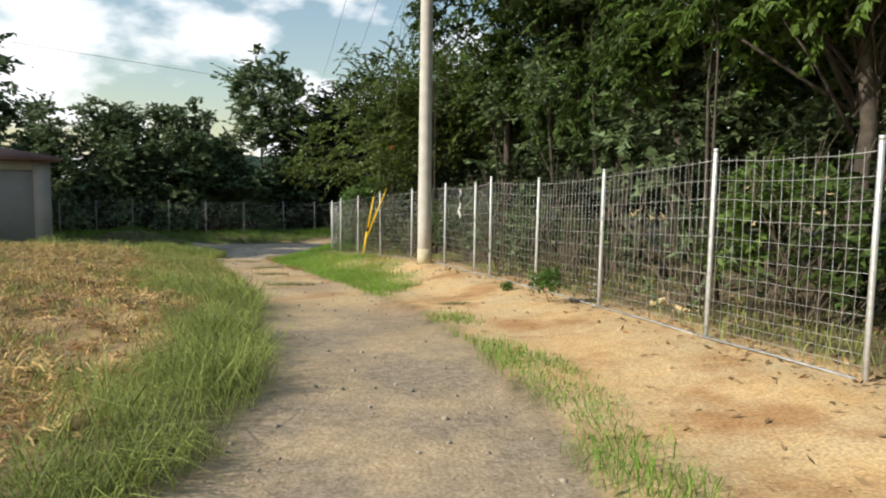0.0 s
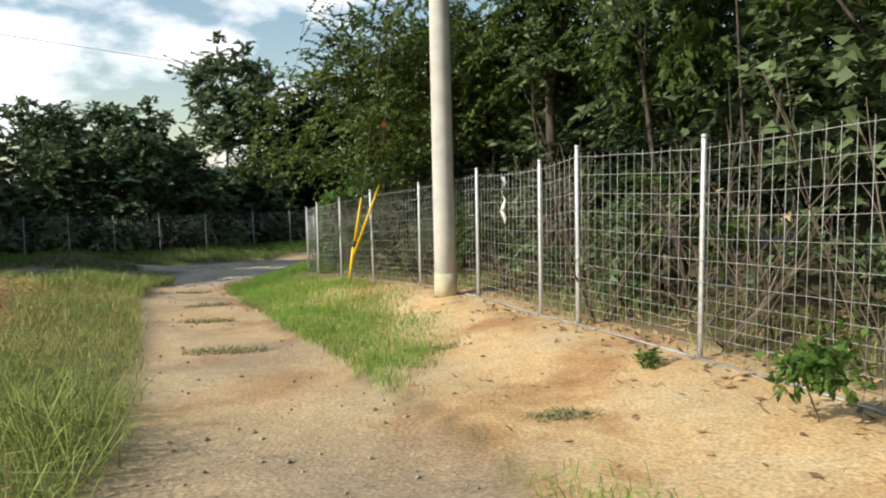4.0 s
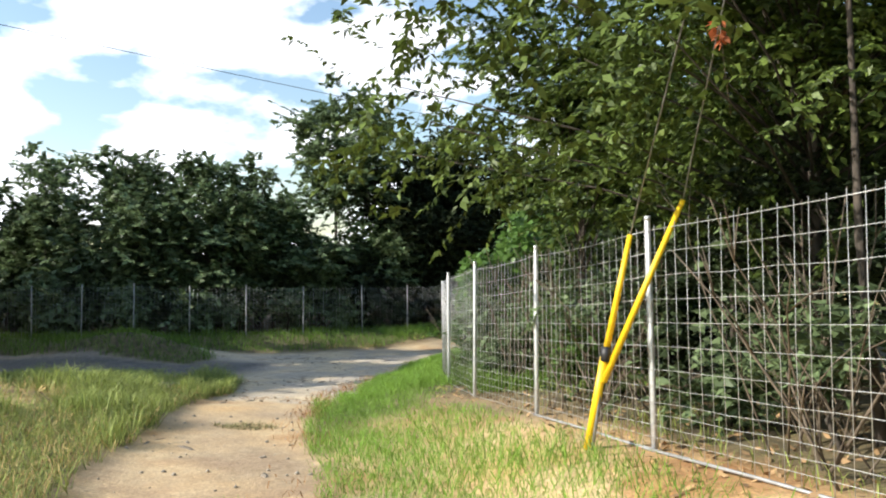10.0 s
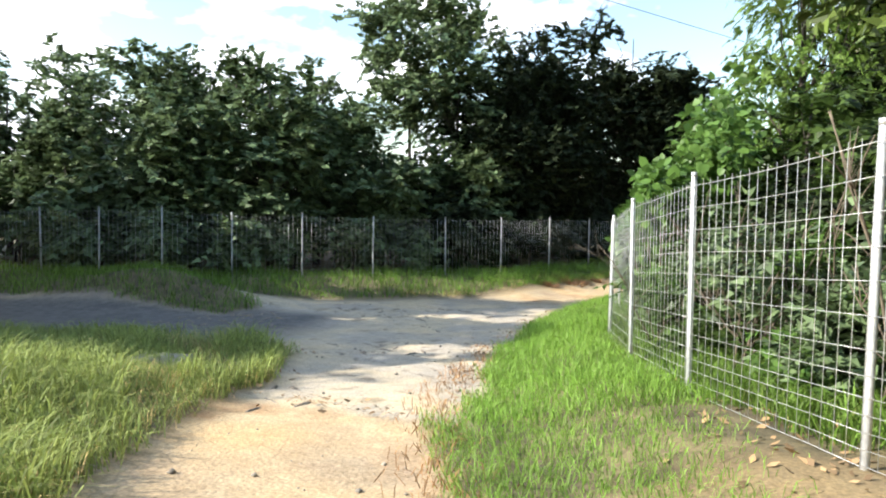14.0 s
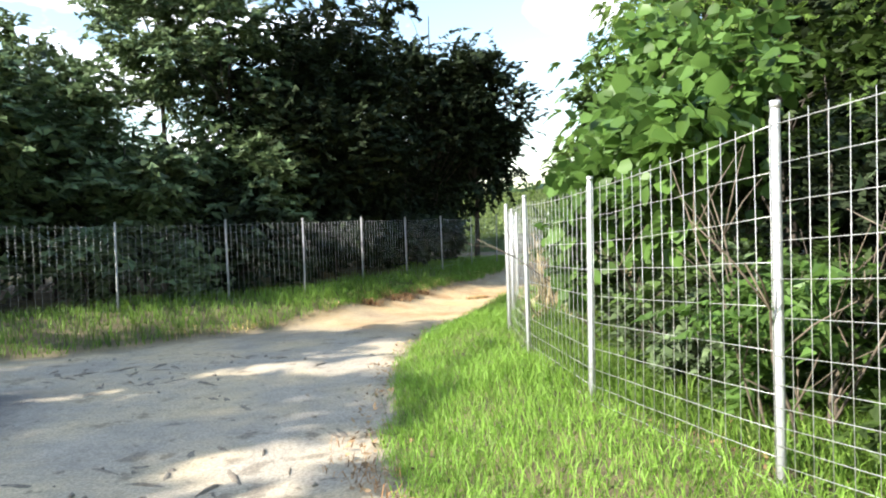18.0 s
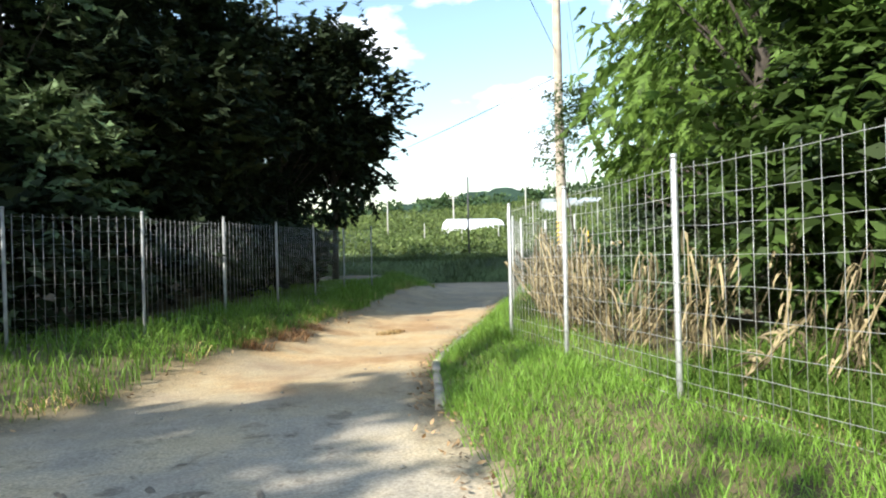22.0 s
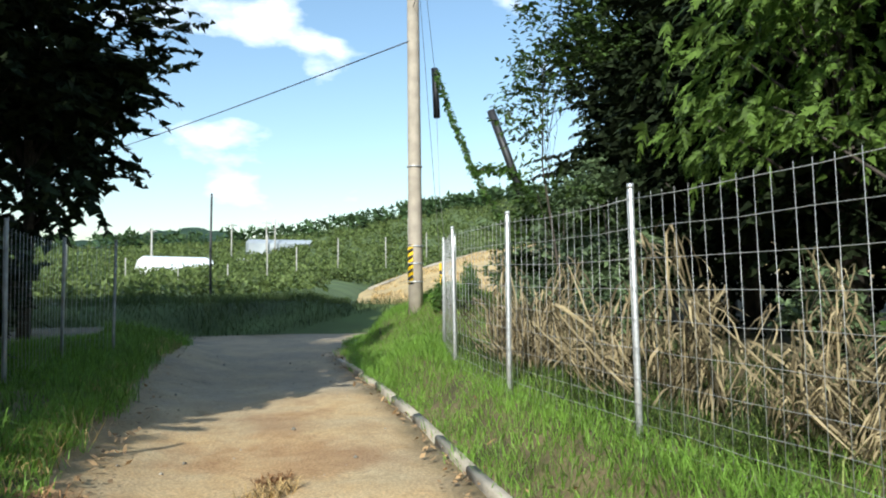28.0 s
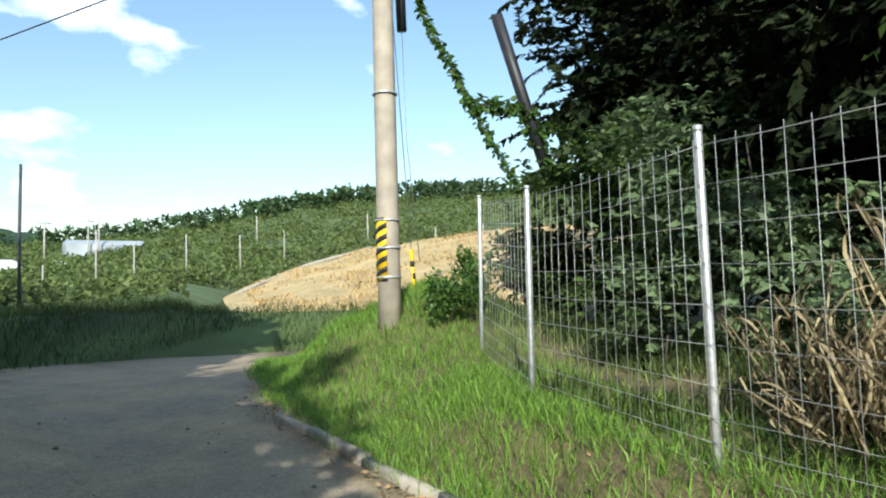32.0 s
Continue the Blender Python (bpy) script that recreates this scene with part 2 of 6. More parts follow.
TRACK_Y = [-8, 0, 4.4, 8.2, 12.2, 16, 20, 23]
TRACK_X = [0.2, -0.15, -0.32, -1.25, -2.85, -4.45, -6.0, -6.75]
ROAD = [(10.5, 50.4), (6.2, 47.4), (3.5, 44.7), (2.3, 43.1), (0.95, 41.1), (-0.4, 39.2), (-2.3, 36.7), (-3.75, 34.5), (-4.75, 32.2), (-5.35, 30), (-5.65, 27), (-5.6, 24.8), (-5.3, 22),
        (-7.5, 22.6), (-8.1, 25.2), (-9.2, 26.1), (-11.3, 26.1), (-16, 26), (-60, 26.5), (-60, 29.8), (-16, 29.8), (-13.3, 29.3), (-11.4, 28.9),
        (-10.9, 29.6), (-12.3, 30.9), (-11.8, 31.3), (-10.1, 32.2), (-7.6, 34.2), (-5.3, 37.4), (-2.5, 41.3), (-1.4, 43.2), (0.8, 46.0), (2.4, 48.3), (3.5, 50.6), (4.3, 51.9), (5.2, 51.9), (8.5, 51.1)]


def inside(P, x, y):
    """Signed distance to a closed outline, positive within."""
    best = np.full(np.shape(x), 1e9)
    odd = np.zeros(np.shape(x), bool)
    for (ax, ay), (bx, by) in zip(P, P[1:] + P[:1]):
        dx, dy = bx - ax, by - ay
        t = np.clip(((x - ax) * dx + (y - ay) * dy) / (dx * dx + dy * dy), 0, 1)
        best = np.minimum(best, np.hypot(x - ax - t * dx, y - ay - t * dy))
        with np.errstate(divide="ignore", invalid="ignore"):
            cut = ((ay > y) != (by > y)) & (x < (bx - ax) * (y - ay) / (by - ay if by != ay else 1e-9) + ax)
        odd ^= cut
    return np.where(odd, best, -best)


def cover(x, y):
    """How much of each surface lies at a place: track, road, sand, field; the rest is grassy soil."""
    n1, n2 = wobble(x, y, 1.6, 1.0), wobble(x, y, 5.0, 3.0)
    cx = np.interp(y, TRACK_Y, TRACK_X)
    half = 0.92 - 0.06 * smooth(8, 12, y) * smooth(16, 13, y)
    track = smooth(-0.12, 0.12, half + 0.10 * n1 + 0.05 * n2 - np.abs(x - cx)) * smooth(24.5, 22.5, y)
    road = smooth(-0.1, 0.12, inside(ROAD, x, y) + 0.10 * n1 + 0.06 * n2)
    d = side_distance(RFENCE, x, y)
    sand = smooth(-0.1, 0.3, x - cx - half + 0.1 * n2) * smooth(0.5, 0.1, d) * smooth(20.8, 18.2, y + 0.8 * n1)
    field = smooth(-0.5, 0.5, cx - 2.0 + 0.06 * np.clip(y, -2, 14) - 1.3 * smooth(7, 12, y) - x + 0.3 * n1) * smooth(22.5, 20.5, y + 0.5 * n1 + 0.1 * (x + 8)) * smooth(-26, -23, x)
    return track, road, sand * (1 - track), field


def world_of(ob):
    if ob.parent is None:
        return ob.matrix_basis.copy()
    return world_of(ob.parent) @ ob.matrix_parent_inverse @ ob.matrix_basis


def put_mesh(name, verts, faces, material, parent=None, flat=True, label=""):
    """One mesh object from arrays: verts (n, 3) and faces (m, 3 or 4), or a list of such face arrays."""
    me = bpy.data.meshes.new(name)
    groups = [f for f in (faces if isinstance(faces, list) else [faces]) if len(f)]
    verts = np.ascontiguousarray(verts, np.float32)
    loops = np.concatenate([np.asarray(f, np.int32).ravel() for f in groups])
    sizes = np.concatenate([np.full(len(f), np.shape(f)[1], np.int32) for f in groups])
    starts = np.concatenate([[0], np.cumsum(sizes)[:-1]]).astype(np.int32)
    me.vertices.add(len(verts))
    me.vertices.foreach_set("co", verts.ravel())
    me.loops.add(len(loops))
    me.loops.foreach_set("vertex_index", loops)
    me.polygons.add(len(sizes))
    me.polygons.foreach_set("loop_start", starts)
    me.update(calc_edges=True)
    if not flat:
        me.polygons.foreach_set("use_smooth", np.ones(len(sizes), bool))
    if material:
        me.materials.append(material)
    ob = new(name, me)
    if parent is not None:
        ob.parent = parent
        ob.matrix_parent_inverse = world_of(parent).inverted()
    if label:
        ob["label"] = label
    return ob


def tube_arrays(points, radii, sides=6, cap=True):
    """Vertices and faces of a tube along points."""
    pts = [Vector(p) for p in points]
    vs, fs = [], []
    ref = Vector((0.31, 0.87, 0.38))
    for i, p in enumerate(pts):
        d = (pts[min(i + 1, len(pts) - 1)] - pts[max(i - 1, 0)]).normalized()
        if abs(d.dot(ref)) > 0.95:
            ref = Vector((0.9, -0.3, 0.2))
        u = d.cross(ref).normalized()
        v = d.cross(u)
        r = radii[i] if hasattr(radii, "__len__") else radii
        for k in range(sides):
            a = 2 * math.pi * k / sides
            vs.append(p + u * math.cos(a) * r + v * math.sin(a) * r)
    for i in range(len(pts) - 1):
        for k in range(sides):
            a, b = i * sides + k, i * sides + (k + 1) % sides
            fs.append((a, b, b + sides, a + sides))
    if cap:
        n = len(vs)
        vs += [pts[0], pts[-1]]
        for k in range(sides):
            fs.append((n, (k + 1) % sides, k, k))
            o = (len(pts) - 1) * sides
            fs.append((n + 1, o + k, o + (k + 1) % sides, o + (k + 1) % sides))
    return vs, fs


def tubes(name, lines, material, parent=None, sides=6, label="", flat=False):
    """One mesh of several tubes; lines: (points, radii)."""
    V, Q, T, o = [], [], [], 0
    for pts, rad in lines:
        vs, fs = tube_arrays(pts, rad, sides)
        V += [tuple(v) for v in vs]
        for f in fs:
            (T if f[2] == f[3] else Q).append(tuple(i + o for i in (f[:3] if f[2] == f[3] else f)))
        o += len(vs)
    return put_mesh(name, np.array(V), [np.array(Q, np.int32).reshape(-1, 4), np.array(T, np.int32).reshape(-1, 3)], material, parent, flat, label)


def empty(name, at, label, category, group="", kind=""):
    ob = new(name)
    ob.location = at
    ob.empty_display_size = 0.1
    return tagged(ob, label, category, group, kind)


# ---- ground ----
def ground_material():
    """Sand, gravel, concrete, dry field and soil, laid by the plan's shares."""
    m = bpy.data.materials.new("ground_cover")
    m.use_nodes = True
    n, l = m.node_tree.nodes, m.node_tree.links
    b = n["Principled BSDF"]
    b.inputs["Roughness"].default_value = 0.92
    tc = n.new("ShaderNodeTexCoord")
    at = n.new("ShaderNodeAttribute")
    at.attribute_name = "cover"
    at2 = n.new("ShaderNodeAttribute")
    at2.attribute_name = "bare"
    sep = n.new("ShaderNodeSeparateColor")
    l.new(at.outputs["Color"], sep.inputs[0])

    def tone(scale, lo, hi, p0=0.35, p1=0.65, detail=8.0, rough=0.6):
        t = n.new("ShaderNodeTexNoise")
        t.inputs["Scale"].default_value = scale
        t.inputs["Detail"].default_value = detail
        t.inputs["Roughness"].default_value = rough
        l.new(tc.outputs["Object"], t.inputs["Vector"])
        r = n.new("ShaderNodeValToRGB")
        r.color_ramp.elements[0].position, r.color_ramp.elements[1].position = p0, p1
        r.color_ramp.elements[0].color, r.color_ramp.elements[1].color = (*lo, 1), (*hi, 1)
        l.new(t.outputs["Fac"], r.inputs["Fac"])
        return r.outputs["Color"]

    def blend(fac, a, b_, mode='MIX', f=1.0):
        x = n.new("ShaderNodeMix")
        x.data_type = 'RGBA'
        x.blend_type = mode
        if fac is None:
            x.inputs[0].default_value = f
        else:
            l.new(fac, x.inputs[0])
        l.new(a, x.inputs[6])
        l.new(b_, x.inputs[7])
        return x.outputs[2]

    grit = tone(45, (0.62, 0.62, 0.62), (1.25, 1.25, 1.25))
    soil = tone(3.2, (0.075, 0.06, 0.03), (0.19, 0.15, 0.07))
    gravel = blend(tone(1.1, (0, 0, 0), (1, 1, 1), 0.42, 0.6), tone(14, (0.22, 0.17, 0.11), (0.38, 0.30, 0.205)), tone(10, (0.40, 0.29, 0.165), (0.52, 0.39, 0.235)))
    concrete = blend(tone(0.9, (0, 0, 0), (1, 1, 1), 0.42, 0.62), tone(3.0, (0.37, 0.318, 0.242), (0.47, 0.405, 0.31)), tone(4.0, (0.52, 0.41, 0.25), (0.62, 0.50, 0.32)))
    stain = tone(2.6, (0.34, 0.31, 0.28), (1, 1, 1), 0.34, 0.41)
    concrete = blend(None, concrete, stain, 'MULTIPLY', 0.6)
    scuff = tone(7.0, (0.30, 0.26, 0.22), (1, 1, 1), 0.30, 0.36, 5.0, 0.5)
    concrete = blend(None, concrete, scuff, 'MULTIPLY', 0.6)
    sand = blend(tone(1.3, (0, 0, 0), (1, 1, 1), 0.4, 0.62), tone(6, (0.55, 0.345, 0.145), (0.66, 0.45, 0.215)), tone(5, (0.53, 0.375, 0.19), (0.64, 0.485, 0.27)))
    sand = blend(tone(0.8, (0, 0, 0), (1, 1, 1), 0.52, 0.63), sand, tone(4, (0.37, 0.19, 0.07), (0.48, 0.28, 0.115)))
    straw = blend(tone(1.6, (0, 0, 0), (1, 1, 1), 0.42, 0.58), tone(9, (0.10, 0.065, 0.03), (0.34, 0.21, 0.085)), tone(7, (0.26, 0.17, 0.07), (0.50, 0.35, 0.15)))
    c = blend(at2.outputs["Fac"], soil, straw)
    c = blend(sep.outputs[2], c, sand)
    c = blend(sep.outputs[0], c, gravel)
    c = blend(sep.outputs[1], c, concrete)
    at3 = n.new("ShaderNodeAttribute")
    at3.attribute_name = "tar_shade"
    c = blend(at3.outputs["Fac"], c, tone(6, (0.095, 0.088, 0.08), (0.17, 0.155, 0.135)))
    c = blend(None, c, grit, 'MULTIPLY', 0.8)
    l.new(c, b.inputs["Base Color"])
    h1 = n.new("ShaderNodeTexNoise")
    h1.inputs["Scale"].default_value = 38
    h1.inputs["Detail"].default_value = 8
    l.new(tc.outputs["Object"], h1.inputs["Vector"])
    bp = n.new("ShaderNodeBump")
    bp.inputs["Strength"].default_value = 0.4
    bp.inputs["Distance"].default_value = 0.02
    l.new(h1.outputs["Fac"], bp.inputs["Height"])
    l.new(bp.outputs["Normal"], b.inputs["Normal"])
    return m


M_GROUND = ground_material()


def axis(lo, hi, step, far_lo, far_hi, grow=1.28):
    a = list(np.arange(lo, hi + 1e-6, step))
    s = step
    while a[-1] < far_hi:
        s *= grow
        a.append(a[-1] + s)
    s = step
    while a[0] > far_lo:
        s *= grow
        a.insert(0, a[0] - s)
    return np.array(a)


gx, gy = axis(-13, 4.5, 0.13, -900, 900), axis(-1, 46, 0.16, -900, 900)
GX, GY = np.meshgrid(gx, gy)
GZ = height(GX, GY)
tk, rd, sd, fl = cover(GX, GY)
GZ = GZ - 0.03 * np.maximum(tk, rd) + fl * relief(GX, GY)
GZ = np.where(np.hypot(GX, GY) > 250, -6.0, GZ)
nx, ny = len(gx), len(gy)
idx = np.arange(nx * ny).reshape(ny, nx)
quads = np.stack([idx[:-1, :-1], idx[:-1, 1:], idx[1:, 1:], idx[1:, :-1]], -1).reshape(-1, 4)
allv = np.stack([GX, GY, GZ], -1).reshape(-1, 3)
drift = smooth(31.5, 35, GY) * smooth(43.5, 40.5, GY) * (0.55 + 0.35 * smooth(-0.6, 0.3, wobble(GX, GY, 0.9, 6.0))) * (rd > 0)
# Gravel share darkens the road past the bend, painting in the trees' shade.
far_shade = 0.75 * smooth(41.5, 43.5, GY) * (rd > 0)
edge_in = inside(ROAD, GX, GY) + 0.08 * wobble(GX, GY, 3.0, 2.0)
gutter = smooth(0.46, 0.14, edge_in) * smooth(30, 32.5, GY) * smooth(45.5, 43.5, GY) * (rd > 0) * np.where(side_distance(RFENCE, GX, GY) > -2.6, 0.85, 0.5)
rut = tk * smooth(5.5, 9.5, GY) * (0.3 + 0.55 * smooth(-0.5, 0.4, wobble(GX, GY, 1.4, 8.0)))
share = np.stack([np.maximum(tk - rut, far_shade), rd * (1 - drift) * (1 - far_shade) * (1 - gutter), np.maximum(np.maximum(sd, drift * (1 - gutter)), 0.9 * tk * smooth(5.5, 9.5, GY)), np.ones_like(tk)], -1).reshape(-1, 4)
bare = fl.reshape(-1)
# Dark asphalt tone on the side lane; it also carries the shade lying there.
tar_shade = (rd * smooth(-8.4, -9.6, GX + 0.3 * wobble(GX, GY, 1.2, 3.0)) * smooth(30.0, 29.2, GY)).reshape(-1)


def quad_mean(a):
    return a.reshape(-1)[quads].mean(1)


kind_of = np.zeros(len(quads), int)
kind_of[quad_mean(fl) > 0.5] = 4
kind_of[quad_mean(sd) > 0.5] = 3
kind_of[quad_mean(tk) > 0.5] = 1
kind_of[quad_mean(rd) > 0.5] = 2
for number, (name, label) in enumerate([("ground", "grassy brown soil along fences and under trees"), ("dirt_track", "pale gravel and sand track with beaten wheel lines"),
                                        ("road", "pale concrete farm road dusted with sand and dark stains"), ("ground_sand", "bare orange sandy shoulder beside the wire fence"),
                                        ("field", "mown field covered with dry ochre straw")]):
    q = quads[kind_of == number]
    used, inv = np.unique(q, return_inverse=True)
    ob = put_mesh(name, allv[used], inv.reshape(-1, 4), M_GROUND, flat=False)
    ca = ob.data.color_attributes.new("cover", 'FLOAT_COLOR', 'POINT')
    ca.data.foreach_set("color", share[used].astype(np.float32).ravel())
    fa = ob.data.attributes.new("bare", 'FLOAT', 'POINT')
    fa.data.foreach_set("value", bare[used].astype(np.float32))
    ta = ob.data.attributes.new("tar_shade", 'FLOAT', 'POINT')
    ta.data.foreach_set("value", tar_shade[used].astype(np.float32))
    tagged(ob, label, "field" if name == "field" else name.split("_")[-1], kind="structure")


# ---- fences ----
FENCE_H = 1.62


# heights of the wires, closer towards the ground; the netting past the junction has wider cells
ROWS = np.cumsum([0.0] + [0.085] * 4 + [0.105, 0.13] + [0.168] * 6)
ROWS_WIDE = np.cumsum([0.0] + [0.11, 0.12, 0.15] + [0.19] * 6)


def wire_fence(name, posts, label, steel, wires, cell=0.10, thick=0.0020, thin=0.0018, seed=1, height_=FENCE_H, lean=0.02, rail=0):
    rng = random.Random(seed)
    root = empty(name, (*posts[0], float(height(*posts[0]))), label, "fence")
    feet = [Vector((px, py, float(height(px, py)))) for px, py in posts]
    tops = []
    for f in feet:
        h = height_ + rng.uniform(-0.03, 0.05)
        t = f + Vector((rng.uniform(-lean, lean), rng.uniform(-lean, lean), h))
        tops.append(t)
        d = (t - f).normalized()
        post = tubes("post", [([f - d * 0.3, f + d * 0.4, t - d * 0.012, t], [0.021, 0.021, 0.021, 0.016])], steel, root, 10)
        tubes("cap", [([t - d * 0.02, t + d * 0.012], [0.0235, 0.0225])], steel, post, 10)
    for i in range(len(feet) - 1):
        a0, b0, a1, b1 = feet[i], feet[i + 1], tops[i], tops[i + 1]
        off = (b0 - a0).cross(Vector((0, 0, 1))).normalized() * -0.026
        levels = ROWS if i < 12 else ROWS_WIDE
        rows = len(levels) - 1
        n = max(3, int(round((b0 - a0).length / (cell if i < 12 else 0.118))))
        lines = []
        sag = rng.uniform(0.0, 0.025)
        ph = rng.uniform(0, 6)

        def at(u, v):
            lo, hi = a0.lerp(b0, u), a1.lerp(b1, u)
            p = lo.lerp(hi, (0.02 + v * 0.93 * height_) / height_)
            bulge = math.sin(u * math.pi) * 0.02 * math.sin(v * 5 + ph)
            return p + off * (1 + bulge * 8) - Vector((0, 0, sag * math.sin(u * math.pi) * v))
        for k in range(rows + 1):
            v = levels[k] / levels[-1]
            m = 5
            wob = rng.uniform(-0.006, 0.006)
            lines.append(([at(j / m, v) + Vector((0, 0, wob * math.sin(3 * j + ph))) for j in range(m + 1)], thick if 0 < k < rows else thick * 1.3))
        for j in range(n):
            u = j / n + rng.uniform(-0.004, 0.004)
            lines.append(([at(max(0.0, u), 0), at(max(0.0, u + rng.uniform(-0.004, 0.004)), 0.5), at(max(0.0, u), 1.0 + 0.022)], thin))
        tubes("wire_netting", lines, wires, root, 4)
        if rail and i < rail:
            tubes("bottom_rail", [([a0 + off * 1.4 + Vector((0, 0, 0.012)), a0.lerp(b0, 0.5) + off * 1.4 + Vector((0, 0, 0.02)), b0 + off * 1.4 + Vector((0, 0, 0.012))], 0.011)], M_GALV_D, root, 6)
    return root


wire_fence("wire_fence", RIGHT_POSTS, "galvanised wire mesh fence on steel posts beside the track", M_GALV, M_WIRE, seed=3, rail=9)
wire_fence("wire_fence", LEFT_POSTS, "galvanised wire mesh fence in front of dark trees", M_GALV_D, M_WIRE_D, 0.118, 0.0008, 0.0022, seed=8)

# ---- poles ----
def concrete_pole(x, y, base_z, h, r0, r1, material, label, shift=(0, 0)):
    root = empty("utility_pole", (x, y, base_z), label, "utility pole", "utility poles")
    pts = [Vector((x + shift[0] * k / 8, y + shift[1] * k / 8, base_z - 0.3 + (h + 0.3) * k / 8)) for k in range(9)]
    tubes("shaft", [(pts, [r0 + (r1 - r0) * k / 8 for k in range(9)])], material, root, 28)
    return root


POLE1, POLE2 = (-0.39, 13.97), (4.5, 43.6)
pole_one = concrete_pole(*POLE1, float(height(*POLE1)), 9.5, 0.148, 0.105, M_CONC, "pale round concrete utility pole on the sandy shoulder")
pole_two = concrete_pole(*POLE2, float(height(*POLE2)), 10.0, 0.15, 0.11, M_CONC2, "weathered concrete utility pole with a striped warning band")


# ---- plants ----
def leaf_cloud(centres, radii, per, size, rng, flatness=0.75, droop=0.35, aspect=0.5, shell=0.55, broad=False, tri=False):
    """Leaf quads scattered about cluster centres."""
    C = np.repeat(np.asarray(centres, float), per, 0)
    R = np.repeat(np.asarray(radii, float), per)[:, None]
    n = len(C)
    d = rng.normal(size=(n, 3))
    d /= np.linalg.norm(d, axis=1, keepdims=True)
    rad = shell + (1 - shell) * rng.random((n, 1))
    rad *= np.where(rng.random((n, 1)) < 0.12, 1.25, 1.0)
    P = C + d * R * rad * np.array([1, 1, flatness])
    axis_ = d * 0.8 + rng.normal(size=(n, 3)) * 0.6
    axis_[:, 2] -= droop
    axis_ /= np.linalg.norm(axis_, axis=1, keepdims=True)
    up = rng.normal(size=(n, 3)) * 0.55 + np.array([0, 0, 1.0])
    side = np.cross(axis_, up)
    side /= np.linalg.norm(side, axis=1, keepdims=True) + 1e-9
    s = size * (0.6 + 0.8 * rng.random((n, 1)))
    nrm = np.cross(side, axis_)
    if tri:
        w = side * s * aspect * 0.5
        return np.stack([P - w, P + w, P + axis_ * s], 1).reshape(-1, 3), np.arange(n * 3).reshape(-1, 3)
    if broad:
        w = side * s * aspect * 0.5
        V = np.stack([P, P + w * 0.95 + axis_ * s * 0.12 + nrm * s * 0.06, P + w * 0.85 + axis_ * s * 0.62 + nrm * s * 0.08, P + axis_ * s, P - w * 0.85 + axis_ * s * 0.62 + nrm * s * 0.08, P - w * 0.95 + axis_ * s * 0.12 + nrm * s * 0.06], 1)
        o = np.arange(n)[:, None] * 6
        return V.reshape(-1, 3), np.concatenate([o + np.array([0, 1, 2, 3]), o + np.array([0, 3, 4, 5])])
    V = np.stack([P, P + axis_ * s * 0.45 + side * s * aspect * 0.5 + nrm * s * 0.08, P + axis_ * s, P + axis_ * s * 0.45 - side * s * aspect * 0.5 + nrm * s * 0.08], 1)
    return V.reshape(-1, 3), np.arange(n * 4).reshape(-1, 4)


def spray_cloud(centres, radii, per, size, rng, origin, droop=0.5, aspect=0.5, twigs=9, tri=False):
    """Leaves in two ranks along drooping twigs that reach outwards from each cluster's heart."""
    C, R = np.asarray(centres, float), np.asarray(radii, float)
    C, R = np.repeat(C, twigs, 0), np.repeat(R, twigs)[:, None]
    k = len(C)
    out = C - np.asarray(origin)
    out[:, 2] *= 0.4
    out /= np.linalg.norm(out, axis=1, keepdims=True) + 1e-6
    D = out * 0.75 + rng.normal(size=(k, 3)) * np.array([0.7, 0.7, 0.45])
    D /= np.linalg.norm(D, axis=1, keepdims=True)
    S = C + rng.normal(size=(k, 3)) * R * np.array([0.42, 0.42, 0.3]) - D * R * 0.45
    L = R * rng.uniform(0.8, 1.5, (k, 1))
    m = max(2, per // twigs)
    n = k * m
    u = ((np.tile(np.arange(m), k) + rng.random(n)) / m)[:, None]
    D, S, L = np.repeat(D, m, 0), np.repeat(S, m, 0), np.repeat(L, m, 0)
    sag = np.array([0, 0, 1.0]) * droop
    P = S + D * L * u - sag * 0.45 * L * u * u
    across = np.cross(D, np.array([0, 0, 1.0]))
    across /= np.linalg.norm(across, axis=1, keepdims=True) + 1e-6
    rank = np.where(rng.random((n, 1)) < 0.5, 1.0, -1.0)
    A = D * 0.55 + across * rank * 0.75 - sag * 0.8 + rng.normal(size=(n, 3)) * 0.28
    A /= np.linalg.norm(A, axis=1, keepdims=True)
    up = rng.normal(size=(n, 3)) * 0.4 + np.array([0, 0, 0.8]) + D * 0.5
    W = np.cross(A, up)
    W /= np.linalg.norm(W, axis=1, keepdims=True) + 1e-9
    s = size * (0.65 + 0.7 * rng.random((n, 1)))
    w = W * s * aspect * 0.5
    if tri:
        return np.stack([P - w, P + w, P + A * s], 1).reshape(-1, 3), np.arange(n * 3).reshape(-1, 3)
    nrm = np.cross(W, A)
    V = np.stack([P, P + A * s * 0.42 + w + nrm * s * 0.1, P + A * s - nrm * s * 0.08, P + A * s * 0.42 - w + nrm * s * 0.1], 1)
    return V.reshape(-1, 3), np.arange(n * 4).reshape(-1, 4)


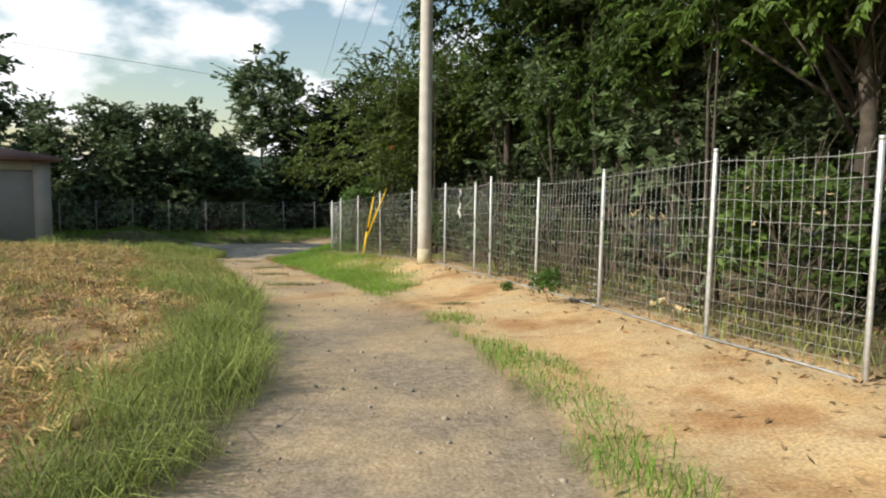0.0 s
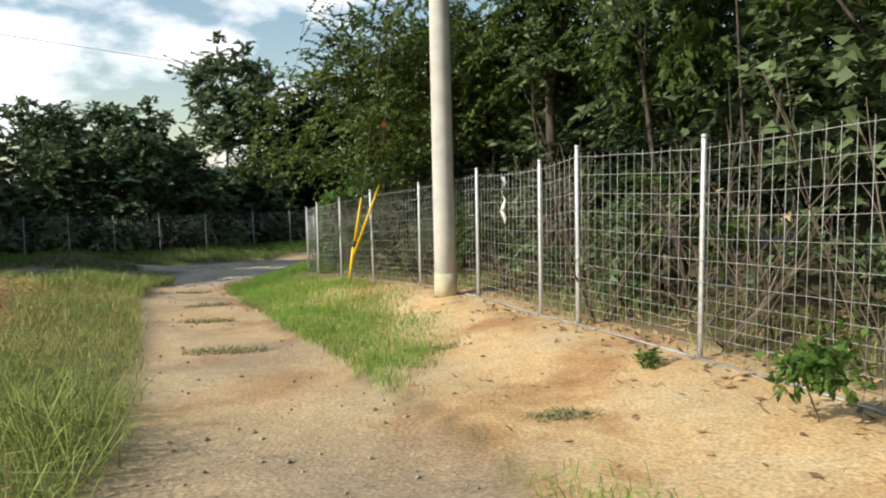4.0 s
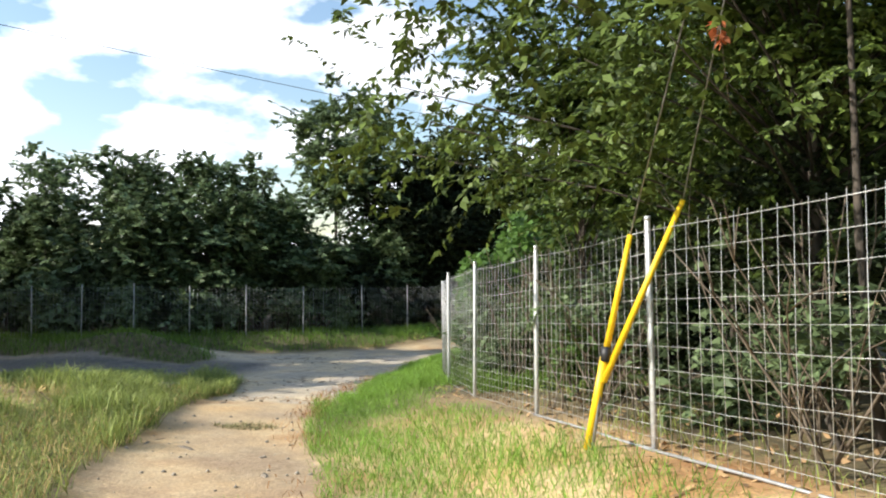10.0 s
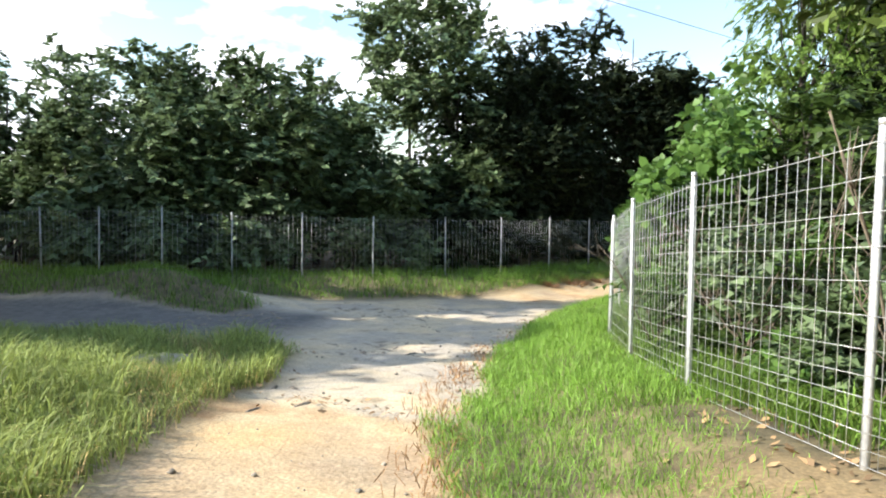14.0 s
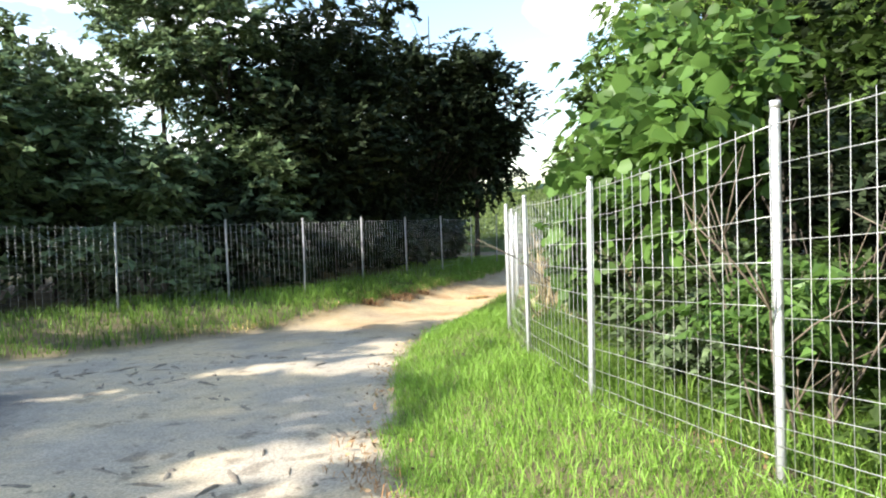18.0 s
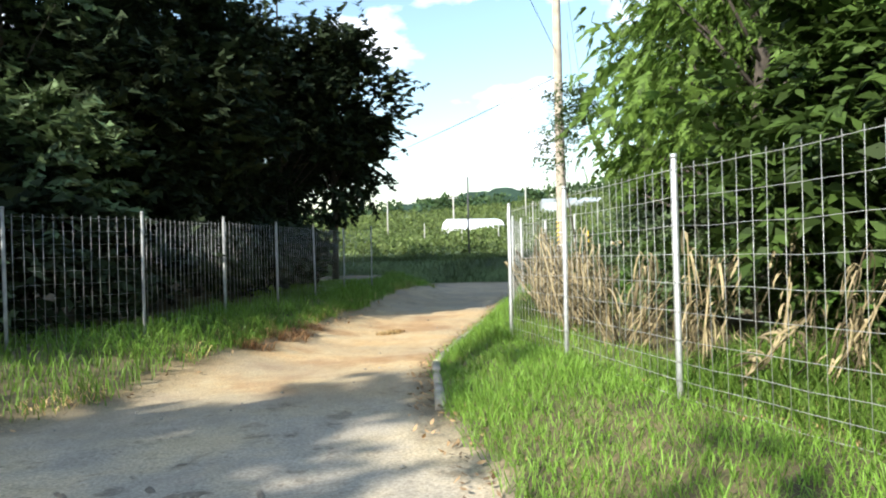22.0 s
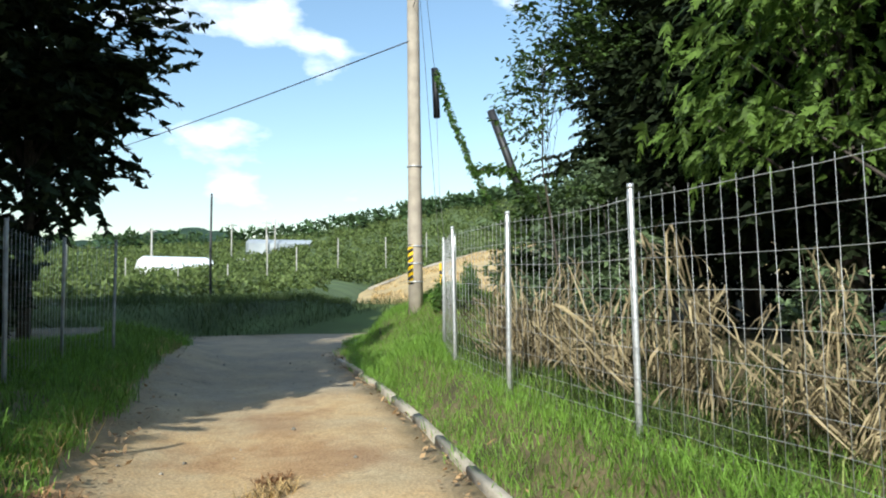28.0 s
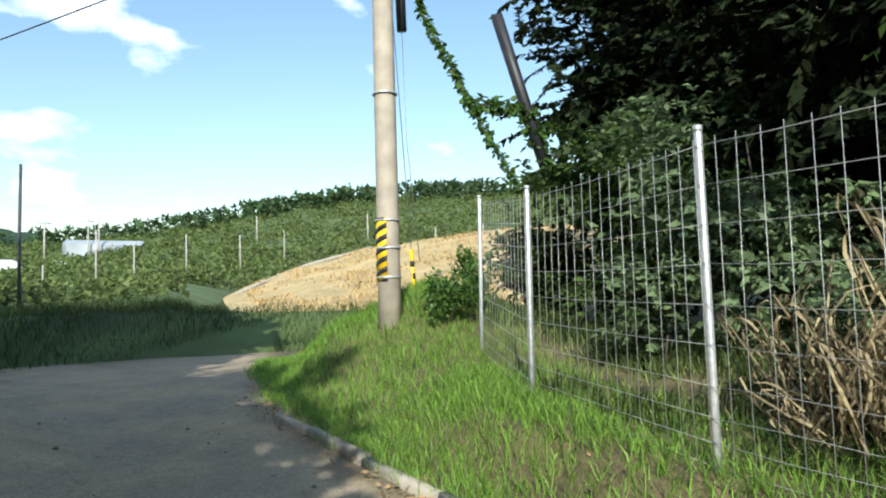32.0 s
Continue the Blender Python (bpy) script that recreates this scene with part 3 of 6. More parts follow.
def frond_cloud(centres, radii, per, size, rng, origin, fronds=23):
    """Flat cypress fans: leaflets to both sides of drooping ribs."""
    C, R = np.repeat(np.asarray(centres, float), fronds, 0), np.repeat(np.asarray(radii, float), fronds)[:, None]
    k = len(C)
    out = C - np.asarray(origin)
    out[:, 2] = 0
    out /= np.linalg.norm(out, axis=1, keepdims=True) + 1e-6
    D = out * 0.7 + rng.normal(size=(k, 3)) * np.array([0.5, 0.5, 0.3]) - np.array([0, 0, 0.3])
    D /= np.linalg.norm(D, axis=1, keepdims=True)
    S = C + rng.normal(size=(k, 3)) * R * np.array([0.5, 0.5, 0.38])
    L = rng.uniform(0.11, 0.25, (k, 1)) * np.clip(R / 0.5, 0.8, 1.4)
    m = max(6, per // fronds)
    n = k * m
    i = np.tile(np.arange(m), k)
    u = ((i + 0.5) / m)[:, None]
    roll = np.repeat(rng.normal(size=(k, 1)) * 1.1, m, 0)
    D, S, L = np.repeat(D, m, 0), np.repeat(S, m, 0), np.repeat(L, m, 0)
    Z = np.array([0, 0, 1.0])
    across = np.cross(D, Z)
    across /= np.linalg.norm(across, axis=1, keepdims=True) + 1e-6
    across = across + np.cross(D, across) * roll
    across /= np.linalg.norm(across, axis=1, keepdims=True)
    P = S + D * L * u - Z * L * 0.55 * u * u
    rank = np.where(i % 2 == 0, 1.0, -1.0)[:, None]
    A = D * 0.75 + across * rank * 0.7 - Z * (0.15 + 0.9 * u) + rng.normal(size=(n, 3)) * 0.12
    A /= np.linalg.norm(A, axis=1, keepdims=True)
    W = np.cross(A, np.cross(D, across) + rng.normal(size=(n, 3)) * 0.25)
    W /= np.linalg.norm(W, axis=1, keepdims=True) + 1e-9
    s = L * (0.58 - 0.34 * u) * rng.uniform(0.8, 1.2, (n, 1))
    w = W * s * 0.24
    return np.stack([P - w, P + w, P + A * s], 1).reshape(-1, 3), np.arange(n * 3).reshape(-1, 3)


def tree(name, x, y, h, spread, clusters, per, size, material, seed, label, base=0.25, cl=(0.5, 1.0), trunk=0.09, z0=None, group="trees",
         lean=(0, 0), flatness=0.75, aspect=0.5, droop=0.35, category="tree", shape=1.0, limbs=True, shell=0.5, extra=(), tri=False, leaves="spray", clump=0.21):
    rng = np.random.default_rng(seed)
    z = float(height(x, y)) if z0 is None else z0
    root = empty(name, (x, y, z), label, category, group)
    cz = z + h * (base + 1) / 2
    hz = h * (1 - base) / 2
    lobes = max(3, clusters // 7)
    d = rng.normal(size=(lobes, 3))
    d /= np.linalg.norm(d, axis=1, keepdims=True)
    lobe = d * (0.25 + 0.5 * rng.random((lobes, 1)))
    C = lobe[rng.integers(0, lobes, clusters)] + rng.normal(size=(clusters, 3)) * clump
    far = np.linalg.norm(C, axis=1, keepdims=True)
    C = C / np.maximum(1, far / 0.95)
    wid = 1 - (shape - 1) * 0.5 * C[:, 2:3]
    C = C * np.hstack([wid, wid, np.ones((clusters, 1))])
    if leaves == "frond":
        v, turn = rng.random(clusters) ** 1.2, rng.uniform(0, 2 * np.pi, clusters)
        r = (1 - v) ** 0.7 * rng.uniform(0.7, 1.0, clusters)
        C = np.stack([np.cos(turn) * r, np.sin(turn) * r, 2 * v - 1], 1)
    C = C * np.array([spread, spread, hz]) + np.array([x + lean[0], y + lean[1], cz])
    R = rng.uniform(cl[0], cl[1], clusters)
    if len(extra):
        C = np.vstack([C, np.array(extra)])
        R = np.concatenate([R, rng.uniform(0.4, 0.6, len(extra))])
    heart = (x + lean[0], y + lean[1], cz - 0.1 * h)
    if leaves == "spray":
        V, F = spray_cloud(C, R, per, size, rng, heart, droop, aspect, 9 if per > 60 else 5, tri)
    elif leaves == "frond":
        V, F = frond_cloud(C, R, per, size, rng, heart)
    else:
        V, F = leaf_cloud(C, R, per, size, rng, flatness, droop, aspect, shell, False, tri)
    lines = []
    top = Vector((x + lean[0] * 0.9, y + lean[1] * 0.9, z + h * 0.82))
    foot = Vector((x, y, z - 0.15))
    bend = Vector((rng.uniform(-0.15, 0.15), rng.uniform(-0.15, 0.15), 0))
    stem = [foot, foot.lerp(top, 0.3) + bend, foot.lerp(top, 0.65) - bend * 0.6, top]
    lines.append((stem, [trunk * 1.15, trunk * 0.85, trunk * 0.5, trunk * 0.15]))
    if limbs and category == 'tree':
        for c, rr in list(zip(C, R))[::3]:
            u = np.clip((c[2] - z) / h - 0.10, 0.12, 0.85)
            a = foot.lerp(top, float(u))
            b = Vector(c)
            m = a.lerp(b, 0.5) + Vector((rng.normal() * 0.12, rng.normal() * 0.12, 0.12))
            k = trunk * (0.32 - 0.2 * float(u))
            lines.append(([a, m, b], [k, k * 0.6, k * 0.2]))
    tubes("trunk", lines, M_BARK, root, 6)
    put_mesh("crown", V, F, material, root)
    return root


rs = random.Random(11)
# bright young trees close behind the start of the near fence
# Lighter copy of broad_leaf: sunshine on these crowns is put into its colour.
M_LEAF_LIT = mat("sunlit_leaf", (0.10, 0.165, 0.03), 0.5, 0.5, 1.45, 0.8, island=True, trans=0.4)
tree("broadleaf_tree", 4.7, 7.5, 6.0, 1.4, 90, 200, 0.11, M_LEAF_LIT, 290, "bright green young tree behind the wire fence", base=0.38, cl=(0.3, 0.5), trunk=0.05, group="trees behind the near fence", aspect=0.55, droop=0.4)
tree("broadleaf_tree", 5.6, 9.4, 6.4, 1.6, 80, 200, 0.12, M_LEAF_LIT, 292, "bright green young tree behind the wire fence", base=0.3, cl=(0.3, 0.5), trunk=0.06, group="trees behind the near fence", aspect=0.55, droop=0.4)
tree("shrub", 3.1, 6.8, 1.7, 0.6, 22, 110, 0.08, M_LEAF_LIT, 291, "yellow-green leafy shrub leaning on the wire fence", base=0.1, cl=(0.18, 0.3), trunk=0.015, group="shrubs behind the near fence", category="shrub", aspect=0.55)
# trees behind the far fence: place, height, spread
front_row = [(-31, 36.5, 8.0, 2.8, 0.12), (-27, 36, 7.4, 2.6, 0.12), (-23.6, 36.4, 7.0, 2.4, 0.12), (-20.6, 35.6, 6.6, 2.2, 0.12), (-17.6, 35.9, 7.2, 2.2, 0.12), (-15.0, 36.0, 6.6, 2.0, 0.12), (-12.9, 37.2, 6.0, 1.8, 0.12), (-10.9, 37.6, 4.2, 1.6, 0.08), (-8.7, 39.3, 4.0, 1.6, 0.08), (-6.9, 40.2, 5.6, 1.8, 0.08), (-11.0, 41.2, 10.9, 3.0, 0.36), (-9.0, 40.4, 9.2, 2.3, 0.3)]
back_row = [(-15.4, 34.2, 5.6, 1.5, 0.1), (-13.4, 35.0, 6.2, 1.7, 0.1), (-7.2, 41.2, 7.4, 2.0, 0.12), (-5.8, 43.0, 9.0, 2.2, 0.12), (-2.9, 47.6, 11.2, 3.1, 0.12), (-1.3, 47.5, 9.2, 2.0, 0.2), (-14.5, 41.5, 8.0, 2.5, 0.12), (-19.5, 41, 7.8, 2.6, 0.12), (-25, 42, 8.2, 3.0, 0.12), (-7.0, 47.0, 9.4, 3.0, 0.12), (-3.5, 51.5, 9.2, 2.8, 0.1), (-1.5, 54.5, 8.6, 2.6, 0.1), (-34, 33, 8.5, 3, 0.12)]
far_spots = front_row + back_row
for i, (fx, fy, fh, sp, bs) in enumerate(far_spots):
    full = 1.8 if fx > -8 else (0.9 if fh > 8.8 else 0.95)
    tree("broadleaf_tree", fx, fy, fh, sp, int(66 * full), 190, 0.19, M_LEAF_SHADE if fx > -8 else M_LEAF_D, 100 + i, "tall dark green broadleaf tree behind the far fence", base=bs, cl=(0.4, 0.9),
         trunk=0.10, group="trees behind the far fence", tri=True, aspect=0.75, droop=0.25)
# trees west of the field, added out of view to shade the junction
for i, (fx, fy, fh, sp) in enumerate([(-19.3, 22.4, 8.2, 2.8), (-20.2, 26.2, 10.5, 3.0), (-22.4, 29.6, 9.0, 2.6), (-25, 23, 11, 3.2), (-21.5, 18.5, 8.5, 2.6)]):
    tree("broadleaf_tree", fx, fy, fh + 0.1, sp, 70, 100, 0.34, M_LEAF_D, 160 + i, "tall dark broadleaf tree beside the farm house", base=0.12, cl=(0.6, 1.2), trunk=0.14, group="trees by the house", tri=True, aspect=0.8)
# low bushes behind the far fence
for i in range(1, len(LEFT_POSTS) - 1):
    (px, py), (qx, qy) = LEFT_POSTS[i], LEFT_POSTS[i + 1]
    nxy = Vector((qx - px, qy - py, 0)).cross(Vector((0, 0, -1))).normalized()
    for k in range(3):
        u = rs.uniform(0.1, 0.9)
        cx_, cy_ = px + (qx - px) * u + nxy.x * (1.25 + 0.75 * k), py + (qy - py) * u + nxy.y * (1.25 + 0.75 * k)
        tree("shrub", cx_, cy_, 1.7 + 0.5 * k + rs.uniform(-.3, .4), 0.8 + 0.2 * k, 18, 80, 0.19, M_LEAF_SHADE if i > 10 else M_LEAF_D, 200 + 3 * i + k, "dense dark green shrub behind the wire fence",
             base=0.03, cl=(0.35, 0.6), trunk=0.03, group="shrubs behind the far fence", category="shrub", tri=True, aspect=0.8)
# thicket closing the wood behind the far fence
for i in range(0, len(LEFT_POSTS) - 1):
    px, py = LEFT_POSTS[i]
    tree("thicket", px - 1.9, py + 3.0, 3.6 + rs.uniform(-.4, .6), 1.7, 24, 110, 0.20, M_LEAF_SHADE if i > 10 else M_LEAF_D, 260 + i, "dark thicket closing the wood behind the fence", base=0.02, cl=(0.5, 0.8), trunk=0.04,
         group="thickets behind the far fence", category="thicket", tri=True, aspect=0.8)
for i in range(0, len(LEFT_POSTS) - 1):
    px, py = LEFT_POSTS[i]
    tree("thicket", px - 3.6, py + 5.4, 3.2 + rs.uniform(-.4, .6), 1.9, 20, 90, 0.22, M_LEAF_D, 280 + i, "dark thicket closing the wood behind the fence", base=0.0, cl=(0.5, 0.8), trunk=0.04,
         group="thickets behind the far fence", category="thicket", tri=True, aspect=0.8)
# wood behind the near fence
near_spots = [(6.2, 1.2, 7.5, 2.6), (5.3, 4.6, 7.8, 2.4), (4.5, 7.6, 8.2, 2.5), (3.5, 10.6, 8.8, 2.5), (2.6, 13.6, 8.8, 2.6), (1.5, 16.6, 8.5, 2.5),
              (7.6, 9.0, 10, 3.0), (6.0, 13.8, 10.5, 3.0), (4.6, 19.0, 9.5, 3.0), (9.0, 4.5, 9.5, 3.0), (9.5, 15, 10, 3.2)]
for i, (fx, fy, fh, sp) in enumerate(near_spots):
    tree("broadleaf_tree", fx, fy, fh, sp, 100 if i < 6 else 60, 260 if i < 6 else 150, 0.13 if i < 6 else 0.2, M_LEAF_LIT if i in (1, 2) else M_LEAF, 300 + i, "leafy green broadleaf tree overhanging the wire fence", base=0.22, cl=(0.35, 0.7), trunk=0.11,
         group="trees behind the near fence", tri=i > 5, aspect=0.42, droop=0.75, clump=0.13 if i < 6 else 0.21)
for i, (fx, fy, fh, sp, lx, ly) in enumerate([(0.15, 18.9, 6.0, 2.35, -0.15, -0.4), (0.7, 21.0, 6.6, 2.8, -0.4, 0), (3.2, 22.8, 8.0, 2.8, 0, 0)]):
    low = [(-3.2, 17.5, 2.0), (-2.6, 17.3, 1.7), (-2.2, 17.8, 1.6), (-3.6, 17.8, 2.4), (-2.9, 18.2, 1.9), (-1.8, 17.2, 1.9), (-1.5, 18.0, 1.7), (-3.0, 18.8, 2.3), (-2.4, 16.6, 2.4), (-1.6, 16.4, 2.2),
           (-3.3, 18.4, 2.9), (-2.5, 18.9, 1.7), (-3.8, 18.6, 2.0), (-2.0, 18.8, 1.4), (-3.4, 17.2, 2.8), (-2.8, 16.8, 3.0), (-3.7, 17.4, 1.75)] if i == 0 else ()
    tree("broadleaf_tree", fx, fy, fh, sp, (165, 100, 60)[i], (230, 190, 150)[i], (0.085, 0.1, 0.13)[i], M_LEAF_Y, 330 + i, "yellowish green tree spreading over the fence", base=0.22, cl=(0.3, 0.62), trunk=0.07, shell=0.35,
         group="trees behind the near fence", aspect=0.5, lean=(lx, ly), extra=low, tri=i > 0, droop=0.5)
tree("broadleaf_tree", -1.7, 22.6, 7.2, 1.9, 120, 210, 0.1, M_LEAF_Y, 338, "dense green tree rising behind the fence bend", base=0.2, cl=(0.35, 0.65), trunk=0.08, group="trees behind the near fence", tri=True, aspect=0.7, shell=0.35)
for i, (fx, fy, fh, sp) in enumerate([(-0.9, 24.6, 2.6, 1.3), (0.8, 26.0, 3.4, 1.5), (-1.2, 28.6, 4.0, 1.3), (1.0, 29.0, 4.5, 1.6), (-2.0, 30.4, 3.4, 1.0)]):
    tree("broadleaf_tree", fx, fy, fh, sp, 40, 170, 0.15, M_LEAF, 340 + i, "leafy green tree behind vine-covered fence", base=0.05, cl=(0.35, 0.7), trunk=0.07, group="trees behind the near fence")
tree("slender_tree", 1.2, 38.5, 4.4, 1.05, 40, 70, 0.08, M_LEAF, 355, "sparse slender tree with small leaves behind the fence", base=0.5, cl=(0.2, 0.42), trunk=0.022, shell=0.3, lean=(-0.15, 0))
for i in range(0, 13):
    (px, py), (qx, qy) = RIGHT_POSTS[i], RIGHT_POSTS[i + 1]
    nxy = Vector((qx - px, qy - py, 0)).cross(Vector((0, 0, 1))).normalized()
    tree("thicket", px + nxy.x * 3.4, py + nxy.y * 3.4, 3.8 + rs.uniform(-.4, .6), 1.6, 24, 130, 0.15, M_LEAF_D, 380 + i, "dark thicket closing the wood behind the fence", base=0.02, cl=(0.45, 0.8), trunk=0.04,
         group="thickets behind the near fence", category="thicket", tri=True, aspect=0.8)
for i in range(0, 12):
    (px, py), (qx, qy) = RIGHT_POSTS[i], RIGHT_POSTS[i + 1]
    nxy = Vector((qx - px, qy - py, 0)).cross(Vector((0, 0, 1))).normalized()
    tree("thicket", px + nxy.x * 6.4, py + nxy.y * 6.4, 6.0 + rs.uniform(-.4, .8), 2.2, 32, 140, 0.18, M_LEAF_D, 420 + 100 + i, "dark thicket closing the wood behind the fence", base=0.02, cl=(0.6, 1.0), trunk=0.05,
         group="thickets behind the near fence", category="thicket", tri=True, aspect=0.8)
for i in range(len(RIGHT_POSTS) - 9):
    (px, py), (qx, qy) = RIGHT_POSTS[i], RIGHT_POSTS[i + 1]
    nxy = Vector((qx - px, qy - py, 0)).cross(Vector((0, 0, 1))).normalized()
    for k in range(2):
        u = rs.uniform(0.1, 0.9)
        cx_, cy_ = px + (qx - px) * u + nxy.x * (0.95 + 1.2 * k), py + (qy - py) * u + nxy.y * (0.95 + 1.2 * k)
        tree("shrub", cx_, cy_, 1.5 + 0.9 * k + rs.uniform(-.4, .5), 0.85 + 0.25 * k, 9 + 4 * k, 110, 0.085, M_LEAF if i % 3 == 0 and k == 0 else (M_LEAF_D if k == 0 else M_LEAF_SHADE), 400 + 2 * i + k, "tangled green undergrowth shrub behind the fence",
             base=0.03, cl=(0.28, 0.5), trunk=0.025, group="shrubs behind the near fence", category="shrub", tri=True, aspect=0.6)
for i, (fx, fy, fh, sp, bs) in enumerate([(-0.4, 32.4, 8.6, 1.8, 0.2), (1.1, 34.2, 9.2, 2.0, 0.2), (2.4, 35.6, 7.6, 1.7, 0.3), (3.6, 32.0, 9.0, 2.8, 0.2), (6.4, 35.6, 8.6, 2.8, 0.2), (2.4, 29.4, 8.5, 2.6, 0.2), (12.6, 40.4, 11.5, 4.2, 0.15), (9.4, 37.2, 10, 3.2, 0.15)]):
    tree("cypress_tree", fx, fy, fh, sp, 150 if i < 3 else 80, 280 if i < 3 else 220, 0.16, M_CONIF if i in (0, 1, 2, 5) else M_CONIF_SHADE, 500 + i, "green cypress tree with drooping sprays behind the fence", base=bs, cl=(0.3, 0.7), trunk=0.12, leaves="frond" if i in (0, 1, 2, 5) else "spray", tri=i not in (0, 1, 2, 5), group="cypress trees")
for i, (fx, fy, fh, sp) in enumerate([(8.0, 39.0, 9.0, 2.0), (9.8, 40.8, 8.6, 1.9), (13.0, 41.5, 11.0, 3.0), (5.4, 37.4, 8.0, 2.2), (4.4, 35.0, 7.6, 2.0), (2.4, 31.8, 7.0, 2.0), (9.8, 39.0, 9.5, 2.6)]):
    tree("cypress_tree", fx, fy, fh, sp, 100, 260, 0.15, M_CONIF_SHADE, 520 + i, "dense cypress tree with deep shade put into its colour", base=0.06, cl=(0.5, 0.85), trunk=0.12, droop=0.6, aspect=0.8, tri=True, group="cypress trees")
# Near-black backing, added to stand for the dark hollow under the cypresses.
for i in range(14, 22):
    (px, py), (qx, qy) = RIGHT_POSTS[i], RIGHT_POSTS[i + 1]
    nxy = Vector((qx - px, qy - py, 0)).cross(Vector((0, 0, 1))).normalized()
    for k in (4.6, 6.4):
        tree("thicket", px + nxy.x * k, py + nxy.y * k, 3.4 + 0.25 * k, 1.7, 26, 140, 0.16, M_CONIF_SHADE, 540 + i + int(k) * 20, "near-black backing boughs, shade in their colour, closing the wood", base=0.02, cl=(0.5, 0.85), trunk=0.04,
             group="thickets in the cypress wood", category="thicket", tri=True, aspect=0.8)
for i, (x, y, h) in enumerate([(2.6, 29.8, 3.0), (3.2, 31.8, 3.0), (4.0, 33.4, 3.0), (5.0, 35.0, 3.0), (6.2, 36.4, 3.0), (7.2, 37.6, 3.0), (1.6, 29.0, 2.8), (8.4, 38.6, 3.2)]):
    tree("shrub", x, y, h, 1.15, 16, 110, 0.16, M_CONIF_SHADE, 560 + i, "shrub with deep shade put into its colour behind dry stalks", base=0.02, cl=(0.35, 0.6), trunk=0.03, group="shaded shrubs behind the stalks", category="shrub")

for i in range(5, 22):
    (px, py), (qx, qy) = RIGHT_POSTS[i], RIGHT_POSTS[i + 1]
    nxy = Vector((qx - px, qy - py, 0)).cross(Vector((0, 0, 1))).normalized()
    for k in range(1 if i < 10 else (3 if i < 18 else 1)):
        u = (k + rs.uniform(0.2, 0.8)) / 3
        o = rs.uniform(0.7, 1.5) + (0.9 if 14 <= i <= 18 else 0)
        tree("undergrowth", px + (qx - px) * u + nxy.x * o, py + (qy - py) * u + nxy.y * o, rs.uniform(0.8, 1.5), 0.65, 16, 150, 0.075, (M_VINE, M_LEAF, M_LEAF_D)[(i + k) % 3] if i < 18 else M_LEAF_D, 1400 + 3 * i + k,
             "low tangled undergrowth of mixed leaves behind the fence", base=0.0, cl=(0.18, 0.34), trunk=0.012, group="undergrowth behind the fence", category="undergrowth", tri=True, aspect=0.65)

for i in range(0, 8):
    (px, py), (qx, qy) = RIGHT_POSTS[i], RIGHT_POSTS[i + 1]
    nxy = Vector((qx - px, qy - py, 0)).cross(Vector((0, 0, 1))).normalized()
    for k in range(1):
        u, o = rs.random(), rs.uniform(1.2, 3.0)
        tree("sapling", px + (qx - px) * u + nxy.x * o, py + (qy - py) * u + nxy.y * o, rs.uniform(4.0, 6.0), 0.8, 10, 90, 0.085, M_LEAF_D, 1500 + 2 * i + k, "thin straight sapling growing behind the fence",
             base=0.5, cl=(0.25, 0.45), trunk=rs.uniform(0.02, 0.045), group="saplings behind the near fence", lean=(rs.uniform(-.5, .3), rs.uniform(-.3, .3)), tri=True, aspect=0.7)


# ---- grass ----
def blades(name, zone, n, length, material, seed, mask, lean=0.5, width=0.006, label="", flat_=0.0, zf=None):
    rng = np.random.default_rng(seed)
    x0, y0, x1, y1 = zone
    x, y = rng.uniform(x0, x1, n), rng.uniform(y0, y1, n)
    keep = rng.random(n) < mask(x, y)
    x, y = x[keep], y[keep]
    m = len(x)
    z = (zf or height)(x, y) - 0.01
    L = length * (0.45 + 0.9 * rng.random(m)) * (0.75 + 0.35 * wobble(x, y, 1.3, 5.0))
    a = rng.uniform(0, 2 * np.pi, m)
    b = rng.uniform(0, 2 * np.pi, m)
    k = lean * (0.3 + 0.9 * rng.random(m))
    up = np.clip(1 - flat_, 0.05, 1)
    d = np.stack([np.cos(a), np.sin(a), np.zeros(m)], 1)
    s = np.stack([np.cos(b), np.sin(b), np.zeros(m)], 1) * (width * (0.6 + 0.8 * rng.random(m)))[:, None]
    P = np.stack([x, y, z], 1)
    Z = np.array([0, 0, 1.0])
    mid = P + d * (L * k * 0.3)[:, None] + Z * (L * 0.6 * up)[:, None]
    tip = P + d * (L * k)[:, None] + Z * (L * (1 - 0.35 * k) * up)[:, None]
    V = np.stack([P - s, P + s, mid + s * 0.8, mid - s * 0.8, tip], 1).reshape(-1, 3)
    o = np.arange(m)[:, None] * 5
    return tagged(put_mesh(name, V, [o + np.array([0, 1, 2, 3]), o + np.array([3, 2, 4])], material), label, "grass", kind="stuff")


def left_grass(x, y):
    t, r, s, f = cover(x, y)
    cx = np.interp(y, TRACK_Y, TRACK_X)
    return (x < cx) * (1 - t) * (1 - r) * np.clip(1.1 - f, 0.06, 1) * smooth(-22, -14, x) * smooth(27, 25, y)


